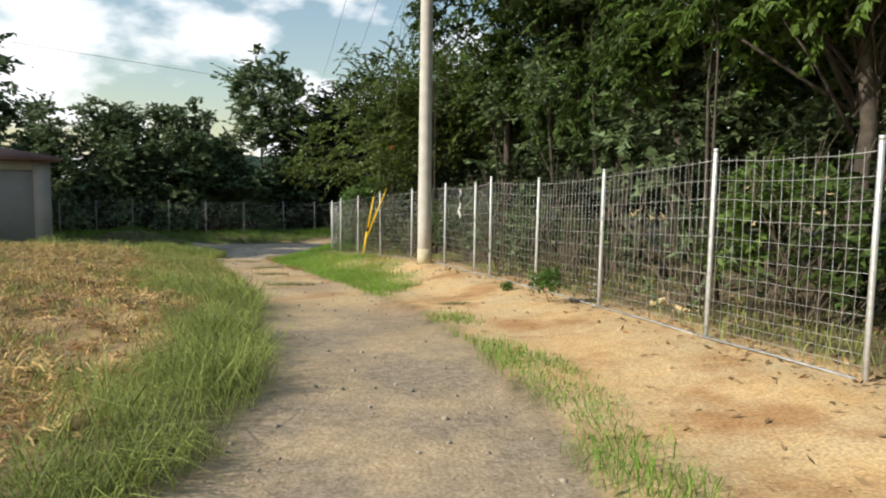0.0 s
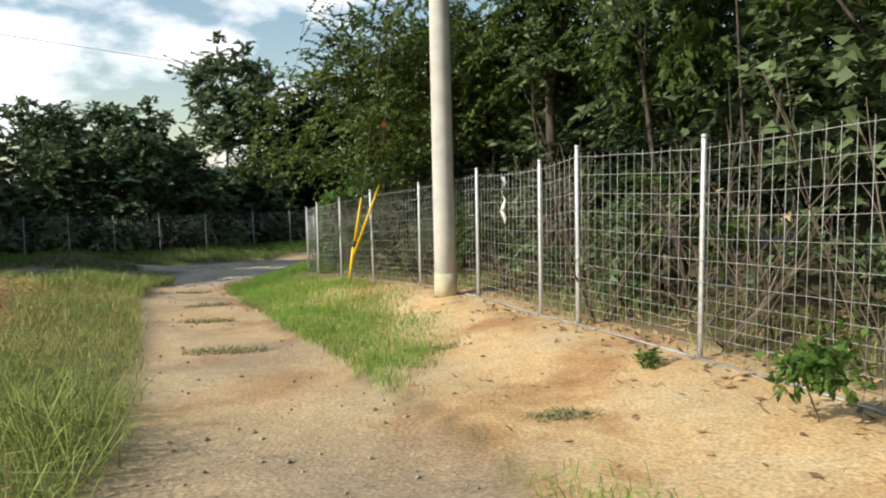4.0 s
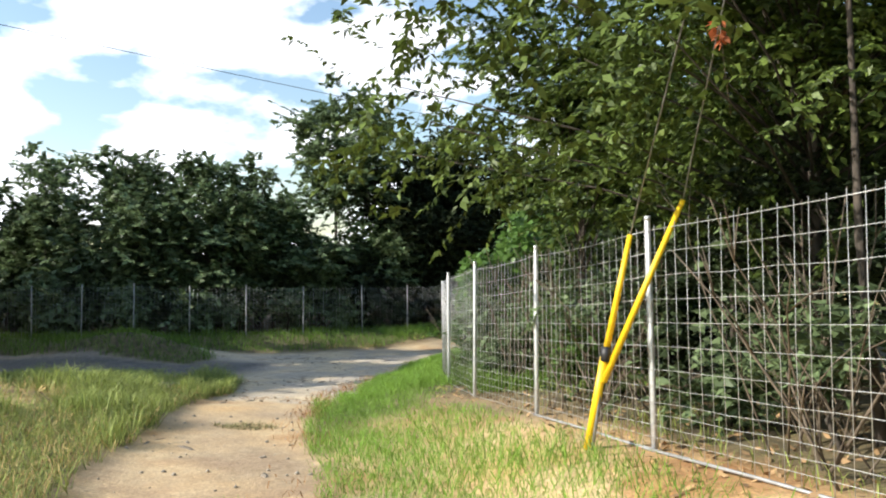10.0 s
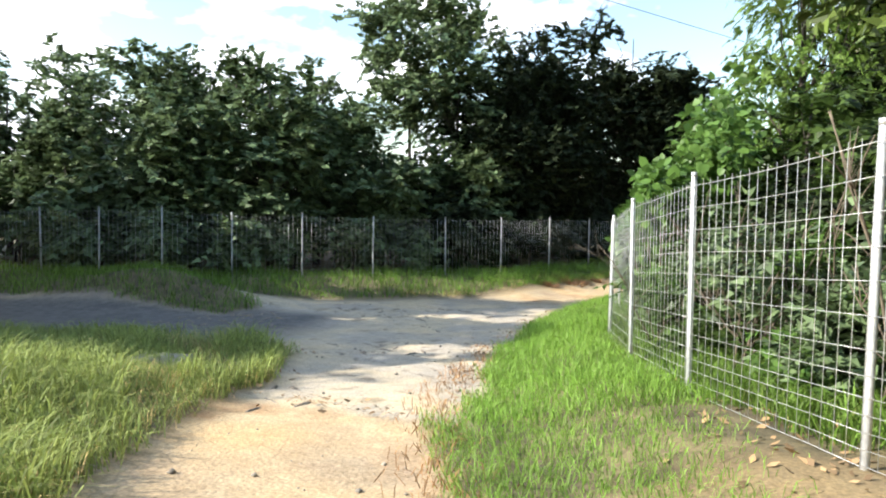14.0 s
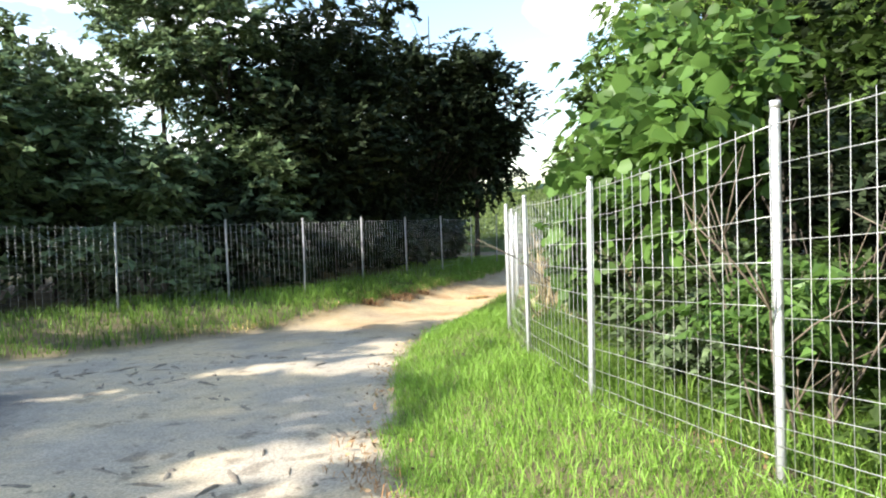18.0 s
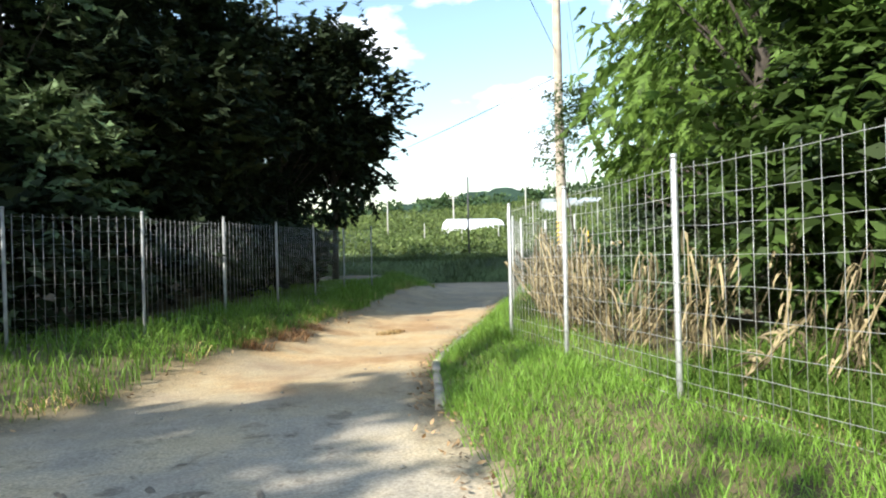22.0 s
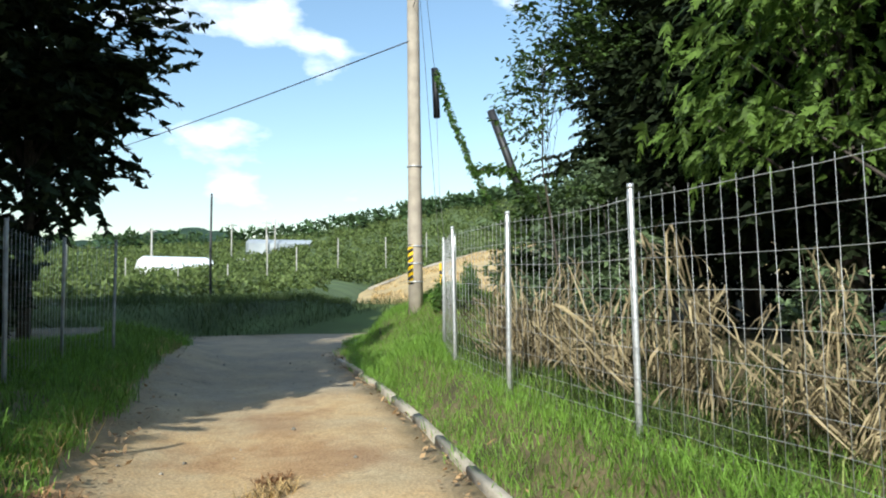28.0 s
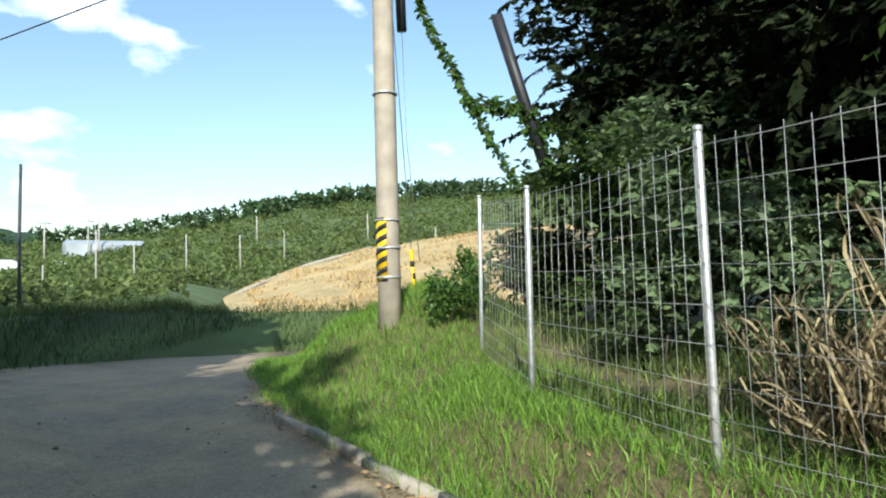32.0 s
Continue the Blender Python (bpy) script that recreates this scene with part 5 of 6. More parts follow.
stripe_band(*POLE2, -0.10, 0.70, 0.151)
g2 = Vector((5.75, 43.9, -0.55))
guy2 = empty("guy_wire", tuple(g2), "steel guy wire with a striped yellow guard", "guy wire")
tubes("strand", [([g2, (5.15, 44.0, 6.5)], 0.006)], M_ROD, guy2, 5)
tubes("guard", [([g2 + Vector((0, 0, -0.1)), g2.lerp(Vector((5.15, 44.0, 6.5)), 0.13)], 0.03)], M_YELLOW, guy2, 10, "yellow guard with black bands")
tubes("band", [([g2.lerp(Vector((5.15, 44.0, 6.5)), u), g2.lerp(Vector((5.15, 44.0, 6.5)), u + 0.012)], 0.033) for u in (0.02, 0.045, 0.07, 0.095)], M_BLACK, guy2, 10)
pipe = empty("cable_sleeve", (5.85, 44.1, 3.7), "black corrugated cable sleeve hanging on the guy wire", "cable sleeve", "cable sleeves")
tubes("sleeve", [([(5.62, 43.97, 4.72), (5.72, 44.0, 3.62)], 0.075)], M_BLACK, pipe, 12)
tubes("strand", [([(5.62, 43.97, 4.7), (5.2, 44.0, 7.6)], 0.006), ([(5.72, 44.0, 3.64), (5.78, 44.0, 2.0), (5.9, 43.9, 0.2)], 0.006)], M_ROD, pipe, 5)
pipe2 = empty("cable_sleeve", (6.3, 41.7, 1.2), "leaning black cable sleeve rising out of vines", "cable sleeve", "cable sleeves")
tubes("sleeve", [([(5.6, 42.45, 3.5), (6.05, 42.2, 2.2), (6.35, 42.0, 1.2)], 0.085)], M_BLACK, pipe2, 12)
tubes("strand", [([(6.35, 42.0, 1.25), (6.6, 41.8, 0.2), (6.7, 41.7, -0.9)], 0.02)], M_BLACK, pipe2, 5)


def vine(name, pts, r, per, size, seed, label, material=M_VINE, group="vines", aspect=0.8):
    rg = np.random.default_rng(seed)
    root = empty(name, tuple(pts[0]), label, "vine", group)
    tubes("stem", [(pts, 0.008)], M_TWIG, root, 5)
    P = []
    for a, b in zip(pts[:-1], pts[1:]):
        a, b = Vector(a), Vector(b)
        m = max(1, int((b - a).length / (0.6 * r)))
        P += [tuple(a.lerp(b, j / m)) for j in range(m)]
    V, F = leaf_cloud(P, np.full(len(P), r), per, size, rg, 0.9, 0.6, aspect, 0.2, True)
    put_mesh("foliage", V, F, material, root)
    return root


vine("climbing_vine", [(5.62, 43.93, 4.65), (5.56, 43.5, 3.6), (5.46, 43.05, 2.75), (5.4, 42.78, 2.25), (5.5, 42.6, 1.85), (5.7, 42.3, 1.2)], 0.055, 6, 0.075, 61, "green vine hanging between the cable sleeves")
vine("climbing_vine", [(5.4, 42.78, 2.25), (5.75, 42.5, 2.3), (6.05, 42.2, 2.2), (6.2, 42.1, 1.8), (6.35, 41.95, 1.4)], 0.14, 26, 0.085, 62, "green vine wrapped round the leaning sleeve")
for i, (x, y, h) in enumerate([(4.6, 42.95, 0.6), (5.0, 42.75, 0.75), (5.45, 43.0, 0.65), (4.3, 42.6, 0.7)]):
    tree("weed", x, y, h, 0.28, 16, 50, 0.06, M_VINE, 740 + i, "leafy weed at the fence end", base=0.0, cl=(0.08, 0.16), trunk=0.006, group="weeds", category="weed", leaves="cloud")
# bush mass behind the fence end
for i, (x, y, h, s) in enumerate([(4.4, 39.4, 2.6, 1.3), (5.6, 40.8, 2.7, 1.3), (6.6, 40.6, 3.4, 1.6), (6.9, 39.6, 3.8, 1.6), (8.6, 40.6, 4.0, 1.8), (6.4, 42.4, 1.2, 0.6)]):
    tree("shrub", x, y, h, s, 40, 160, 0.12, M_LEAF if i % 2 else M_LEAF_D, 600 + i, "dense leafy bush smothered in vines behind the fence", base=0.03, cl=(0.3, 0.6), trunk=0.04, group="bushes at the fence end", category="shrub")
# large-leaved vine on the fence
for i, (x, y, z, l, s) in enumerate([(-3.85, 27.6, 0.42, 1.0, 0.26), (-3.6, 26.3, 0.85, 1.1, 0.36), (-3.5, 27.3, 0.9, 1.2, 0.42), (-3.2, 28.3, 1.1, 1.1, 0.5), (-2.7, 27.2, 1.45, 1.2, 0.6),
                                      (-2.6, 28.6, 1.9, 1.2, 0.65), (-2.2, 29.6, 2.4, 1.2, 0.7)]):
    vine("kudzu_vine", [(x, y, z - 0.75), (x - 0.1, y + 0.1, z - 0.4), (x, y - l * 0.4, z), (x + 0.1, y + l * 0.5, z + 0.2)], s * 0.9, 90, 0.125, 640 + i, "broad-leaved green vine climbing over the wire fence", M_VINE, "vines on the fence", 0.95)


# ---- dry stalks behind the fence ----
def dry_stalk(seed):
    rg = random.Random(seed)
    root = empty("dry_corn_stalk", (0, 0, 0), "dead tan corn stalk with hanging leaves behind the fence", "corn stalk", "dry corn stalks")
    h = rg.uniform(0.55, 1.1)
    bx, by = rg.uniform(-0.2, 0.2), rg.uniform(-0.2, 0.2)
    pts = [(0, 0, -0.05), (bx * 0.3, by * 0.3, h * 0.4), (bx, by, h)]
    tubes("stem", [(pts, [0.011, 0.009, 0.005])], M_CORN, root, 5)
    for k in range(26):
        u = rg.uniform(0.2, 1.0)
        p = Vector((bx * u, by * u, h * u))
        a = rg.uniform(0, 6.28)
        d = Vector((math.cos(a), math.sin(a), 0))
        s = Vector((-d.y, d.x, rg.uniform(-0.3, 0.3))) * rg.uniform(0.004, 0.009)
        L = rg.uniform(0.16, 0.34)
        reach, lift = rg.uniform(0.2, 0.6), rg.uniform(0.05, 0.3)
        spine = [p, p + d * L * reach * 0.45 + Vector((0, 0, L * lift)), p + d * L * reach * 0.8 + Vector((0, 0, L * (lift - 0.15))),
                 p + d * L * reach - Vector((0, 0, L * 0.3)), p + d * L * reach * rg.uniform(0.9, 1.1) - Vector((0, 0, L * rg.uniform(0.55, 0.9)))]
        V = []
        for j, q in enumerate(spine):
            w = (0.5, 1, 0.9, 0.7, 0.1)[j]
            twist = d * rg.uniform(-0.008, 0.008)
            V += [tuple(q - s * w - twist), tuple(q + s * w + twist)]
        put_mesh("dry_leaf", np.array(V), np.array([(2 * j, 2 * j + 1, 2 * j + 3, 2 * j + 2) for j in range(4)]), M_CORN, root)
    return root


stalks = [dry_stalk(900 + i) for i in range(6)]
sr = random.Random(17)
spots = []
for i, lo, hi, near, n in [(14, 0.5, 1.0, 0.5, 8), (15, 0.0, 1.0, 0.45, 24), (16, 0.0, 1.0, 0.5, 34), (17, 0.0, 1.0, 0.5, 40), (18, 0.0, 1.0, 0.5, 40), (19, 0.15, 1.0, 0.5, 30), (19, 0.45, 0.98, 0.45, 26), (20, 0.0, 0.12, 0.5, 4)]:
    (ax, ay), (bx, by) = RIGHT_POSTS[i], RIGHT_POSTS[i + 1]
    nxy = Vector((bx - ax, by - ay, 0)).cross(Vector((0, 0, 1))).normalized()
    for k in range(n):
        u, o = sr.uniform(lo, hi), near + abs(sr.gauss(0, 0.32))
        if wobble(ax + (bx - ax) * u, ay + (by - ay) * u, 2.6, 3.0) < -0.2:
            if i != 19:
                continue
        spots.append((ax + (bx - ax) * u + nxy.x * o, ay + (by - ay) * u + nxy.y * o))
for j, (x, y) in enumerate(spots):
    m = pose(x, y, float(height(x, y)), sr.gauss(0, 20), sr.gauss(0, 20), sr.uniform(0, 360)) @ Matrix.Scale(sr.uniform(0.65, 1.2), 4)
    if j < len(stalks):
        stalks[j].matrix_basis = m
    else:
        copy_thing(stalks[j % len(stalks)], m)

# ---- house at the field's edge ----
M_WALL = mat("plaster_wall", (0.30, 0.285, 0.255), 0.9, 0.85, 1.08, 1.5, 0.2, 40)
M_ROOF = mat("roof_sheet", (0.15, 0.075, 0.055), 0.7, 0.7, 1.3, 2, 0.2, 30)
hx0, hx1, hy0, hy1, hz0, hz1 = -20.5, -13.1, 22.6, 24.9, float(height(-13, 22.4)) - 0.1, 2.02
TURN = Matrix.Translation((hx1, hy0, 0)) @ Matrix.Rotation(radians(36), 4, 'Z') @ Matrix.Translation((-hx1, -hy0, 0))
house = empty("house", ((hx0 + hx1) / 2, hy0, hz0), "small plastered farm house with a dark hipped roof", "house")


def turned(V):
    return np.array([tuple(TURN @ Vector(v)) for v in V])


def box(name, x0, y0, z0, x1, y1, z1, material, parent=None, label="", turn=False):
    V = np.array([(x, y, z) for z in (z0, z1) for x, y in ((x0, y0), (x1, y0), (x1, y1), (x0, y1))])
    F = np.array([(3, 2, 1, 0), (4, 5, 6, 7), (0, 1, 5, 4), (1, 2, 6, 5), (2, 3, 7, 6), (3, 0, 4, 7)])
    return put_mesh(name, turned(V) if turn else V, F, material, parent, True, label)


box("wall", hx0, hy0, hz0 - 0.4, hx1, hy1, hz1, M_WALL, house, turn=True)
box("plinth", hx0 - 0.03, hy0 - 0.03, hz0 - 0.4, hx1 + 0.03, hy1 + 0.03, hz0 + 0.3, M_KERB, house, turn=True)
box("fascia", hx0 - 0.05, hy0 - 0.05, hz1 - 0.3, hx1 - 0.46, hy0 - 0.005, hz1 - 0.02, M_POLEW, house, "pale fascia board under the eaves", True)
box("pilaster", hx1 - 0.45, hy0 - 0.06, hz0 - 0.4, hx1 + 0.05, hy0 + 0.2, hz1 - 0.02, M_WALL, house, turn=True)
o = 0.35
V = np.array([(hx0 - o, hy0 - o, hz1), (hx1 + o, hy0 - o, hz1), (hx1 + o, hy1 + o, hz1), (hx0 - o, hy1 + o, hz1), (hx0 - o, hy0 - o, hz1 + 0.14), (hx1 + o, hy0 - o, hz1 + 0.14), (hx1 + o, hy1 + o, hz1 + 0.14), (hx0 - o, hy1 + o, hz1 + 0.14),
              (hx0 + 2.2, (hy0 + hy1) / 2, hz1 + 0.62), (hx1 - 2.2, (hy0 + hy1) / 2, hz1 + 0.62)])
put_mesh("roof", turned(V), [np.array([(3, 2, 1, 0), (0, 1, 5, 4), (1, 2, 6, 5), (2, 3, 7, 6), (3, 0, 4, 7), (4, 5, 9, 8), (6, 7, 8, 9)]), np.array([(5, 6, 9), (7, 4, 8)])], M_ROOF, house)

# ---- small things ----
M_RAG = mat("white_plastic_strip", (0.75, 0.74, 0.68), 0.6, 0.85, 1.05, 8)
rag = empty("plastic_strip", (0.45, 13.0, 1.0), "torn white plastic strip caught on the wire fence", "litter")
rp = [Vector((0.30 + 0.02 * math.sin(k * 1.9), 13.17 - 0.05 + 0.03 * math.cos(k * 1.3), 1.30 - 0.07 * k)) for k in range(9)]
V = []
for k, p in enumerate(rp):
    a = k * 0.5
    w = Vector((math.cos(a), math.sin(a), 0)) * (0.022 if k < 8 else 0.006)
    V += [tuple(p - w), tuple(p + w), tuple(p + w + Vector((0.004, 0.004, 0))), tuple(p - w + Vector((0.004, 0.004, 0)))]
F = [(4 * k + j, 4 * k + (j + 1) % 4, 4 * k + 4 + (j + 1) % 4, 4 * k + 4 + j) for k in range(8) for j in range(4)]
put_mesh("strip", np.array(V), np.array(F), M_RAG, rag, False)

br = Vector((2.35, 7.6, float(height(2.35, 7.6)) + 0.06))
branch = tagged(tubes("fallen_branch", [([br, br + Vector((0.15, -0.1, 0.06)), br + Vector((0.25, -0.3, -0.02)), br + Vector((0.6, -0.5, -0.03))], [0.035, 0.04, 0.032, 0.015])], mat("pale_dead_wood", (0.55, 0.42, 0.22), 0.8, 0.8, 1.2, 8), None, 8), "pale bent dead branch lying behind the fence", "branch")


M_TUFT = mat("trampled_grass", (0.27, 0.25, 0.115), 0.7, 0.5, 1.4, 0.8, island=True, trans=0.2)


def tuft(x, y, r, n, length, seed, label, material, name="grass_tuft"):
    rg = np.random.default_rng(seed)
    a = rg.uniform(0, 2 * np.pi, n)
    q = r * np.sqrt(rg.random(n))
    px, py = x + np.cos(a) * q * 1.5, y + np.sin(a) * q * 0.7
    L = length * (0.4 + 0.8 * rg.random(n))
    P = np.stack([px, py, height(px, py) - 0.03], 1)
    b = rg.uniform(0, 2 * np.pi, n)
    d = np.stack([np.cos(b), np.sin(b), 0 * b], 1)
    s = np.stack([-np.sin(b), np.cos(b), 0 * b], 1) * 0.004
    mid = P + d * (L * 0.5)[:, None] + np.array([0, 0, 1]) * (L * 0.55)[:, None]
    tip = P + d * (L * 1.2)[:, None] + np.array([0, 0, 1]) * (L * 0.45)[:, None]
    V = np.stack([P - s, P + s, mid + s, mid - s, tip], 1).reshape(-1, 3)
    o = np.arange(n)[:, None] * 5
    return tagged(put_mesh(name, V, [o + np.array([0, 1, 2, 3]), o + np.array([3, 2, 4])], material), label, "grass tuft", "tufts on the track")


for i, (x, y, r, l) in enumerate([(-2.6, 11.6, 0.28, 0.10), (-3.6, 14.1, 0.26, 0.09), (-4.3, 16.4, 0.28, 0.10), (-5.7, 19.8, 0.25, 0.08), (0.15, 8.9, 0.13, 0.10), (-0.6, 11.2, 0.2, 0.1)]):
    tuft(x, y, r, 300, l * 0.9, 700 + i, "low half-dry olive grass tuft growing in the track", M_TUFT)
for i, (x, y, r, l) in enumerate([(0.9, 9.7, 0.12, 0.10)]):
    tree("weed", x, y, l * 1.2, 0.06 + l * 0.3, 10, 18, 0.045, M_VINE, 720 + i, "small leafy green weed growing in the sand", base=0.1, cl=(0.03, 0.07), trunk=0.004, group="weeds", category="weed", leaves="cloud")

M_STONE = mat("grey_stone", (0.32, 0.28, 0.22), 0.9, 0.6, 1.2, 6, objrand=False, island=True)


def pebbles(name, n, zone, mask, size, seed, label):
    rg = np.random.default_rng(seed)
    x, y = rg.uniform(zone[0], zone[2], n), rg.uniform(zone[1], zone[3], n)
    k = rg.random(n) < mask(x, y)
    x, y = x[k], y[k]
    m = len(x)
    r = size * (0.4 + rg.random(m) ** 3 * 1.8)
    P = np.stack([x, y, height(x, y) - 0.03 + r * 0.25], 1)
    base = np.array([(1, 0, 0), (0.3, 0.9, 0), (-0.8, 0.6, 0), (-0.8, -0.6, 0), (0.3, -0.9, 0), (0.1, 0, 0.75), (0, 0, -0.6)])
    V = (P[:, None, :] + base[None] * r[:, None, None] * rg.uniform(0.7, 1.25, (m, 7, 1))).reshape(-1, 3)
    T = np.array([(0, 1, 5), (1, 2, 5), (2, 3, 5), (3, 4, 5), (4, 0, 5), (1, 0, 6), (2, 1, 6), (3, 2, 6), (4, 3, 6), (0, 4, 6)])
    return tagged(put_mesh(name, V, (np.arange(m)[:, None, None] * 7 + T[None]).reshape(-1, 3), M_STONE), label, "pebbles", kind="stuff")


pebbles("pebbles", 6500, (-7, -1, 3, 22), lambda x, y: np.clip(cover(x, y)[0] * 0.5 + cover(x, y)[2] * 0.35, 0, 1), 0.013, 91, "small grey stones on track and sand")
pebbles("clods", 2500, (-10, 22, 5, 46), lambda x, y: cover(x, y)[1] * 0.35, 0.014, 92, "small clods and stones on the concrete road")


def mud_ridges(name, n, zone, mask, seed, label):
    """Dark clods of mud dropped by tyres, drawn out along the way."""
    rg = np.random.default_rng(seed)
    x, y = rg.uniform(zone[0], zone[2], n), rg.uniform(zone[1], zone[3], n)
    k = rg.random(n) < mask(x, y)
    x, y = x[k], y[k]
    m = len(x)
    a = rg.normal(size=m) * 0.5 + 2.0
    l, w = rg.uniform(0.03, 0.2, m), rg.uniform(0.012, 0.035, m)
    t = np.linspace(0, 2 * np.pi, 10, endpoint=False)
    rim = 1 + 0.3 * rg.normal(size=(m, 10))
    px = np.cos(t)[None] * l[:, None] * rim
    py = np.sin(t)[None] * w[:, None] * rim
    X, Y = x[:, None] + px * np.cos(a)[:, None] - py * np.sin(a)[:, None], y[:, None] + px * np.sin(a)[:, None] + py * np.cos(a)[:, None]
    low = np.stack([X, Y, height(X, Y) - 0.034], -1)
    cx, cy = x[:, None] + (X - x[:, None]) * 0.5, y[:, None] + (Y - y[:, None]) * 0.5
    top = np.stack([cx, cy, height(cx, cy) - 0.03 + rg.uniform(0.004, 0.02, (m, 1)) * rg.uniform(0.5, 1.2, (m, 10))], -1)
    V = np.concatenate([low, top], 1).reshape(-1, 3)
    o = np.arange(m)[:, None, None] * 20
    i = np.arange(10)
    side = np.stack([i, (i + 1) % 10, (i + 1) % 10 + 10, i + 10], -1)[None] + o
    cap = np.array([[10, 11, 12, 13], [10, 13, 14, 19], [14, 15, 18, 19], [15, 16, 17, 18]])[None] + o
    return tagged(put_mesh(name, V, np.concatenate([side.reshape(-1, 4), cap.reshape(-1, 4)]), M_MUD, None, False), label, "mud", kind="stuff")


M_MUD = mat("dried_mud", (0.25, 0.205, 0.15), 0.95, 0.6, 1.3, 20, 0.5, 60)
mud_ridges("mud_clods", 1100, (-12, 22, -5.5, 34), lambda x, y: smooth(-0.05, 0.2, inside(ROAD, x, y)) * smooth(-0.2, 0.6, wobble(x, y, 1.0, 5.0)) * smooth(33, 29, y) * 0.7, 98, "dark dried mud clods dropped on the junction")
mud_ridges("mud_clods", 260, (-8, 16, -4.5, 24), lambda x, y: cover(x, y)[0] * smooth(0.0, 0.6, wobble(x, y, 1.3, 2.0)) * 0.5, 99, "dark dried mud clods on the sandy track")
slab = box("stone_slab", -9.3, 23.55, float(height(-9, 23.7)) - 0.02, -8.75, 23.9, float(height(-9, 23.7)) + 0.10, M_KERB)
tagged(slab, "pale flat stone slab lying in the grass", "stone")
blades("grass_verge", (-6, 44, 14, 62), 90000, 0.34, M_GRASS_SHADE, 26, far_bank, 0.9, 0.006, "tall grass, darkened as in shade, on the bank beyond the road",
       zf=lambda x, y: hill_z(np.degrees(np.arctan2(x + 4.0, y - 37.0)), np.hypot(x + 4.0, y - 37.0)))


def litter(name, n, zone, mask, size, seed, label, material):
    """Fallen leaves lying on the ground."""
    rg = np.random.default_rng(seed)
    x, y = rg.uniform(zone[0], zone[2], n), rg.uniform(zone[1], zone[3], n)
    k = rg.random(n) < mask(x, y)
    x, y = x[k], y[k]
    m = len(x)
    a = rg.uniform(0, 2 * np.pi, m)
    s = (size * (0.5 + rg.random(m)))[:, None]
    u = np.stack([np.cos(a), np.sin(a), rg.normal(size=m) * 0.35], 1) * s
    w = np.stack([-np.sin(a), np.cos(a), rg.normal(size=m) * 0.35], 1) * s * 0.45
    P = np.stack([x, y, height(x, y) + 0.012], 1)
    V = np.stack([P - u, P + w, P + u + np.array([0, 0, 0.006]), P - w], 1).reshape(-1, 3)
    return tagged(put_mesh(name, V, np.arange(m * 4).reshape(-1, 4), material), label, "leaf litter", kind="stuff")


M_DEADLEAF = mat("dead_leaf", (0.30, 0.19, 0.09), 0.8, 0.45, 1.5, 0.8, island=True)


def near_fence(x, y):
    d = side_distance(RFENCE, x, y)
    return np.exp(-((d + 0.1) / 0.35) ** 2) * 0.9 + 0.10 * cover(x, y)[2] * (d < 0)


litter("leaf_litter", 16000, (-5, -1, 4, 22), near_fence, 0.03, 94, "brown dead leaves along the foot of the fence", M_DEADLEAF)
litter("leaf_litter", 9000, (-9, 22, 4, 45), lambda x, y: np.clip(smooth(-0.5, -0.1, inside(ROAD, x, y)) * smooth(0.45, 0.1, inside(ROAD, x, y)), 0, 1), 0.03, 95, "brown dead leaves along the road edge", M_DEADLEAF)
tree("weed", 1.25, 8.25, 0.5, 0.2, 18, 26, 0.06, M_VINE, 730, "leafy green weed bush beside the fence", base=0.05, cl=(0.06, 0.12), trunk=0.006, group="weeds", category="weed", leaves="cloud")


# ---- bare twigs behind the near fence ----
def bare_shrub(seed):
    rg = random.Random(seed)
    root = empty("bare_shrub", (0, 0, 0), "leafless pale twigs tangled behind the wire fence", "shrub", "bare shrubs behind the fence")
    for k in range(11):
        lines = []
        a, l = rg.uniform(0, 6.28), rg.uniform(0.9, 2.3)
        t = rg.uniform(0.2, 0.75)
        p0 = Vector((rg.uniform(-.25, .25), rg.uniform(-.25, .25), -0.05))
        d = Vector((math.cos(a) * t, math.sin(a) * t, 1)).normalized()
        pts = [p0 + d * l * u - Vector((0, 0, 0.35 * l * u * u * t)) + Vector((rg.uniform(-.04, .04), rg.uniform(-.04, .04), 0)) for u in (0, .25, .5, .75, 1)]
        r = rg.uniform(0.006, 0.012)
        lines.append((pts, [r, r * .85, r * .7, r * .5, r * .3]))
        for j in (1, 2, 3, 3):
            q = pts[j]
            e = (d + Vector((rg.uniform(-.9, .9), rg.uniform(-.9, .9), rg.uniform(-.4, .5)))).normalized() * rg.uniform(.2, .55)
            lines.append(([q, q + e * .5 + Vector((0, 0, .03)), q + e], [r * .5, r * .4, r * .2]))
        tubes("twig", lines, M_TWIG, root, 5)
    return root


bare = [bare_shrub(300 + i) for i in range(4)]
br_ = random.Random(23)
j = 0
for i in range(0, 14):
    (ax, ay), (bx, by) = RIGHT_POSTS[i], RIGHT_POSTS[i + 1]
    nxy = Vector((bx - ax, by - ay, 0)).cross(Vector((0, 0, 1))).normalized()
    for k in range(1 + i % 2):
        u, o = br_.random(), 0.45 + 0.7 * br_.random()
        x, y = ax + (bx - ax) * u + nxy.x * o, ay + (by - ay) * u + nxy.y * o
        m = pose(x, y, float(height(x, y)), 0, 0, br_.uniform(0, 360))
        if j < 4:
            bare[j].matrix_basis = m
        else:
            copy_thing(bare[j % 4], m)
        j += 1

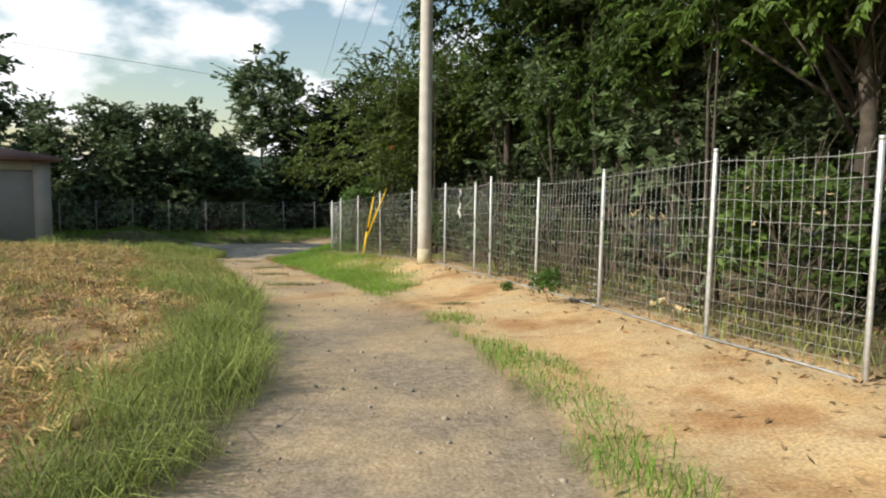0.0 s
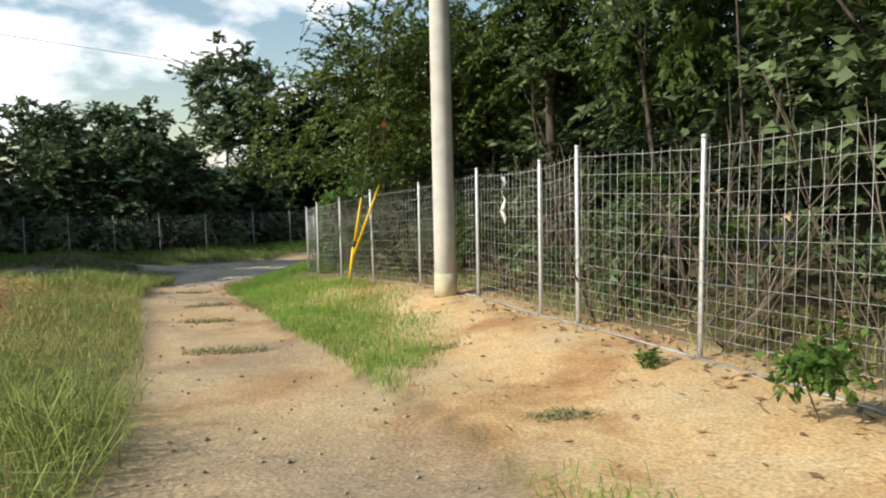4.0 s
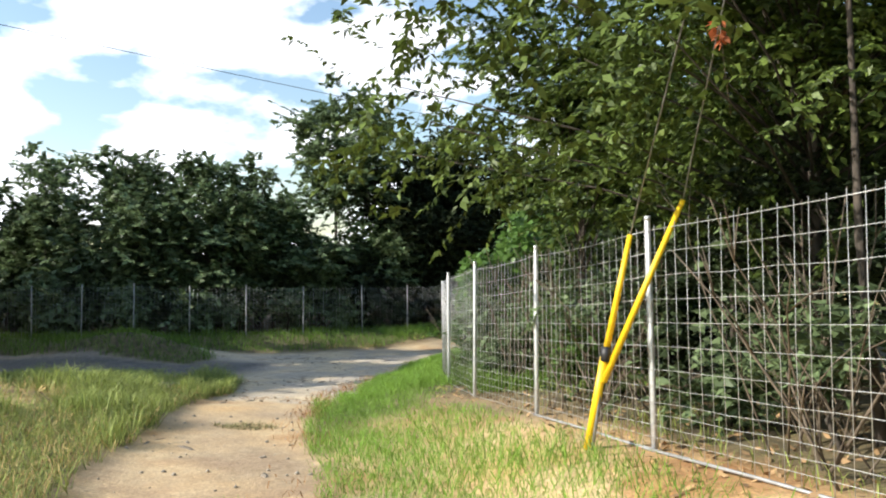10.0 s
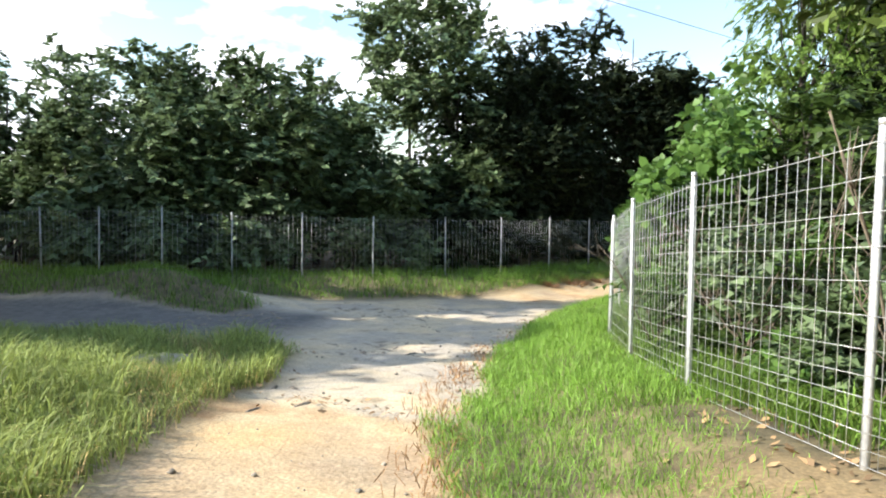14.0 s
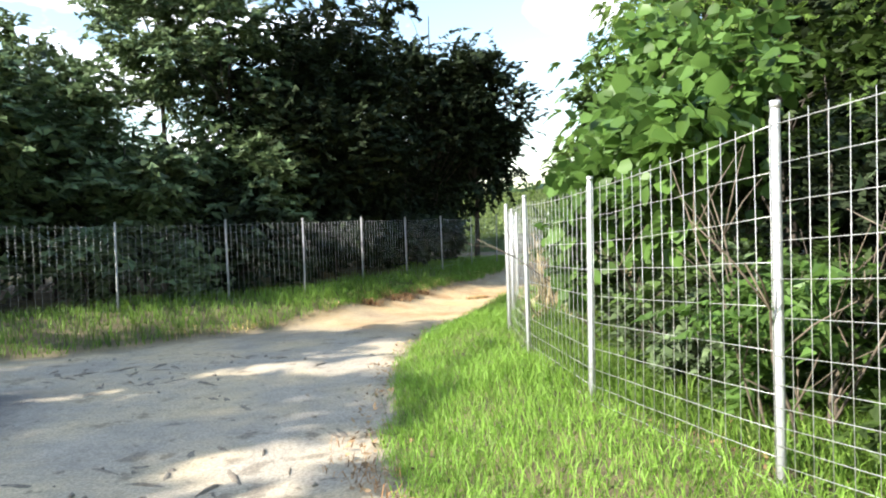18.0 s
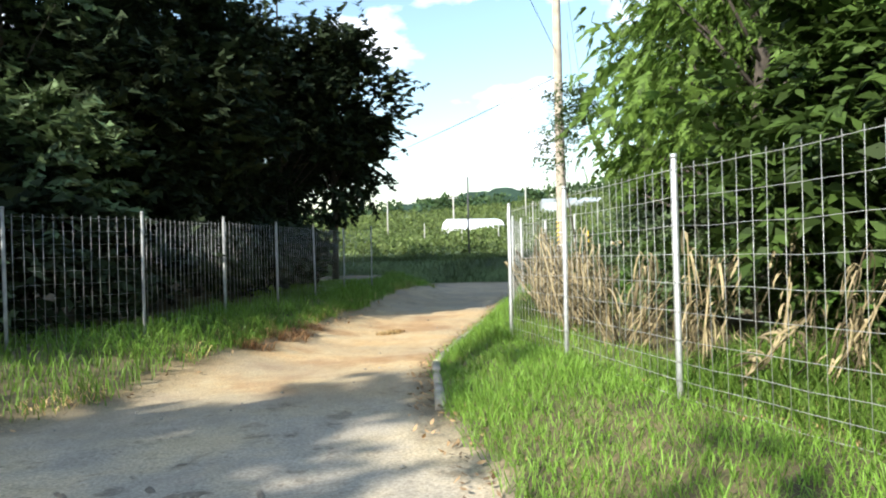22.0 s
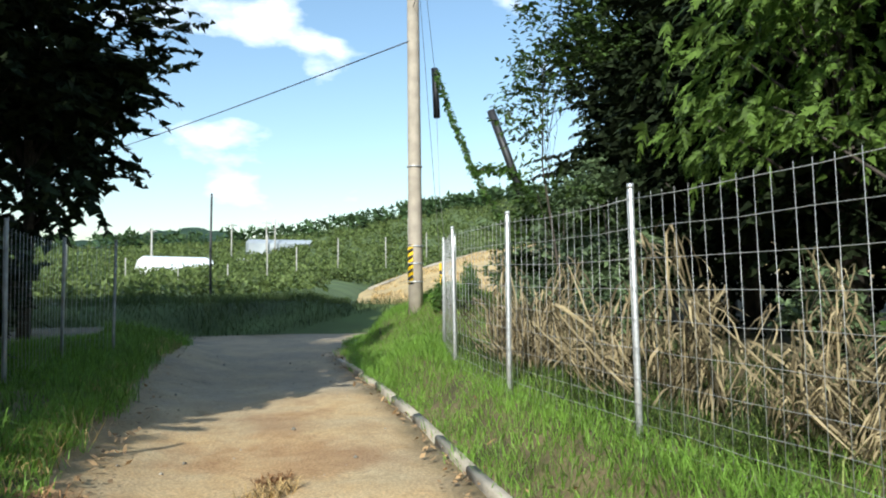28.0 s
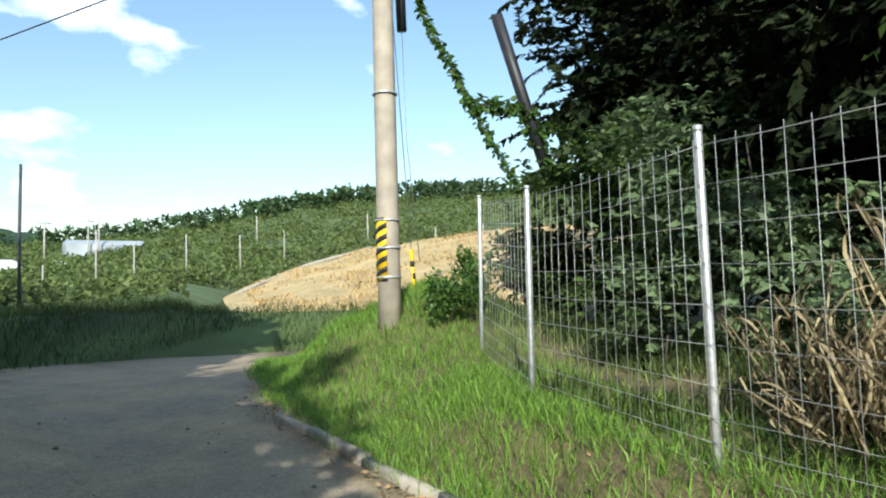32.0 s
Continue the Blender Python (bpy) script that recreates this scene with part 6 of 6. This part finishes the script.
# tall weeds and dry tufts by the bend
for i, (x, y, r, l) in enumerate([(-5.5, 38.5, 0.4, 0.6), (-5.9, 37.7, 0.35, 0.5), (-6.6, 36.7, 0.4, 0.55), (-4.7, 39.5, 0.35, 0.5), (-7.4, 36.0, 0.4, 0.5)]):
    tuft(x, y, r, 170, l, 760 + i, "tall lush green weeds at the foot of the fence", M_GRASS, "weed_tuft")
for i, (x, y, r, l) in enumerate([(-4.75, 38.05, 0.22, 0.22), (-5.0, 37.6, 0.25, 0.25), (-4.4, 38.6, 0.2, 0.2), (-3.0, 38.3, 0.16, 0.13), (-5.6, 36.8, 0.2, 0.22), (-2.75, 38.55, 0.1, 0.1)]):
    tuft(x, y, r, 150, l, 780 + i, "reddish dry grass tuft at the road edge", M_STRAW_R if i != 3 else M_STRAW, "dry_tuft")
litter("leaf_litter", 26000, (-6, 3, 7, 31), lambda x, y: smooth(-0.1, 0.2, side_distance(RFENCE, x, y)) * smooth(3.2, 1.5, side_distance(RFENCE, x, y)), 0.035, 96, "brown dead leaves covering the ground behind the fence", M_DEADLEAF)
blades("grass_verge", (-6, 3, 7, 45), 80000, 0.24, M_GRASS_D, 33, lambda x, y: smooth(0.0, 0.2, side_distance(RFENCE, x, y)) * smooth(2.4, 0.9, side_distance(RFENCE, x, y)) * np.maximum(smooth(-0.7, 0.2, wobble(x, y, 1.5, 4.0)), smooth(29, 33, y)), 1.0, 0.004, "sparse half-dry grass behind the fence")
litter("leaf_litter", 40000, (-7, 22, 5, 46), lambda x, y: smooth(-0.05, 0.08, inside(ROAD, x, y)) * smooth(0.42, 0.2, inside(ROAD, x, y) + 0.1 * wobble(x, y, 3.0)) * (side_distance(RFENCE, x, y) > -3.4), 0.026, 97, "brown leaves and soil gathered along the kerb", M_DEADLEAF)


def knoll_place(x, y):
    return np.degrees(np.arctan2(x + 4.0, y - 37.0)), np.hypot(x + 4.0, y - 37.0)


blades("straw_tufts", (8, 36, 36, 64), 60000, 0.30, M_STRAW, 35, lambda x, y: (knoll_place(x, y)[0] > 46) * (knoll_place(x, y)[0] < 74) * (knoll_place(x, y)[1] > 20) * (knoll_place(x, y)[1] < 36.5) * smooth(-0.3, 0.4, wobble(x, y, 1.1, 2.0)),
       1.2, 0.012, "dry straw tufts on the bare slope", 0.3, zf=lambda x, y: knoll_z(*knoll_place(x, y)))
blades("grass_verge", (-3, 35, 7, 45), 60000, 0.30, M_GRASS_SHADE, 36, lambda x, y: smooth(0.0, 0.2, side_distance(RFENCE, x, y)) * smooth(3.4, 2.0, side_distance(RFENCE, x, y)) * smooth(-0.6, 0.2, wobble(x, y, 1.7, 3.0)), 1.0, 0.005, "grass with shade in its colour behind the fence end")


# ---- heaps of mown straw ----
def straw_heaps(name, n, per, material, seed, label):
    rg = np.random.default_rng(seed)
    cx, cy = rg.uniform(-13, -1.4, n), rg.uniform(-1, 19, n)
    k = rg.random(n) < cover(cx, cy)[3]
    cx, cy = cx[k], cy[k]
    m = len(cx) * per
    size = np.repeat(rg.uniform(0.6, 1.4, len(cx)), per)
    turn = np.repeat(rg.uniform(0, np.pi, len(cx)), per)
    u, v = rg.normal(size=m) * 0.11 * size, rg.normal(size=m) * 0.05 * size
    x, y = np.repeat(cx, per) + u * np.cos(turn) - v * np.sin(turn), np.repeat(cy, per) + u * np.sin(turn) + v * np.cos(turn)
    top = 0.11 * size * np.exp(-(u / (0.13 * size)) ** 2 - (v / (0.07 * size)) ** 2) * rg.random(m)
    P = np.stack([x, y, height(x, y) + relief(x, y) + top], 1)
    a = turn + rg.normal(size=m) * 0.7 + np.pi / 2
    L = rg.uniform(0.06, 0.2, m)
    d = np.stack([np.cos(a), np.sin(a), rg.normal(size=m) * 0.25 + 0.1], 1) * L[:, None]
    s = np.stack([-np.sin(a), np.cos(a), rg.normal(size=m) * 0.5], 1) * 0.0045
    bow = np.array([0, 0, 0.03]) * rg.random((m, 1))
    V = np.stack([P - d * 0.5 - s, P - d * 0.5 + s, P + bow + s, P + bow - s, P + d * 0.5 - np.array([0, 0, 0.02])], 1).reshape(-1, 3)
    o = np.arange(m)[:, None] * 5
    return tagged(put_mesh(name, V, [o + np.array([0, 1, 2, 3]), o + np.array([3, 2, 4])], material), label, "straw", kind="stuff")


straw_heaps("straw_heaps", 1300, 34, M_STRAW, 41, "small heaps of pale mown straw on the field")
straw_heaps("straw_heaps", 800, 30, M_STRAW_R, 42, "small heaps of reddish brown dead grass on the field")
blades("straw_litter", (-3, 1, 4, 18), 26000, 0.10, M_STRAW, 43, lambda x, y: np.exp(-((side_distance(RFENCE, x, y) + 0.25) / 0.45) ** 2) * smooth(-0.7, 0.3, wobble(x, y, 2.0, 6.0)), 1.3, 0.004, "dry straw bits along the foot of the fence", 0.7)
blades("grass_verge", (-5, 21, -1, 31), 45000, 0.34, M_VERGE, 44, lambda x, y: smooth(0.0, 0.15, side_distance(RFENCE, x, y)) * smooth(2.6, 1.2, side_distance(RFENCE, x, y)), 1.0, 0.005, "green grass growing behind the fence bend")
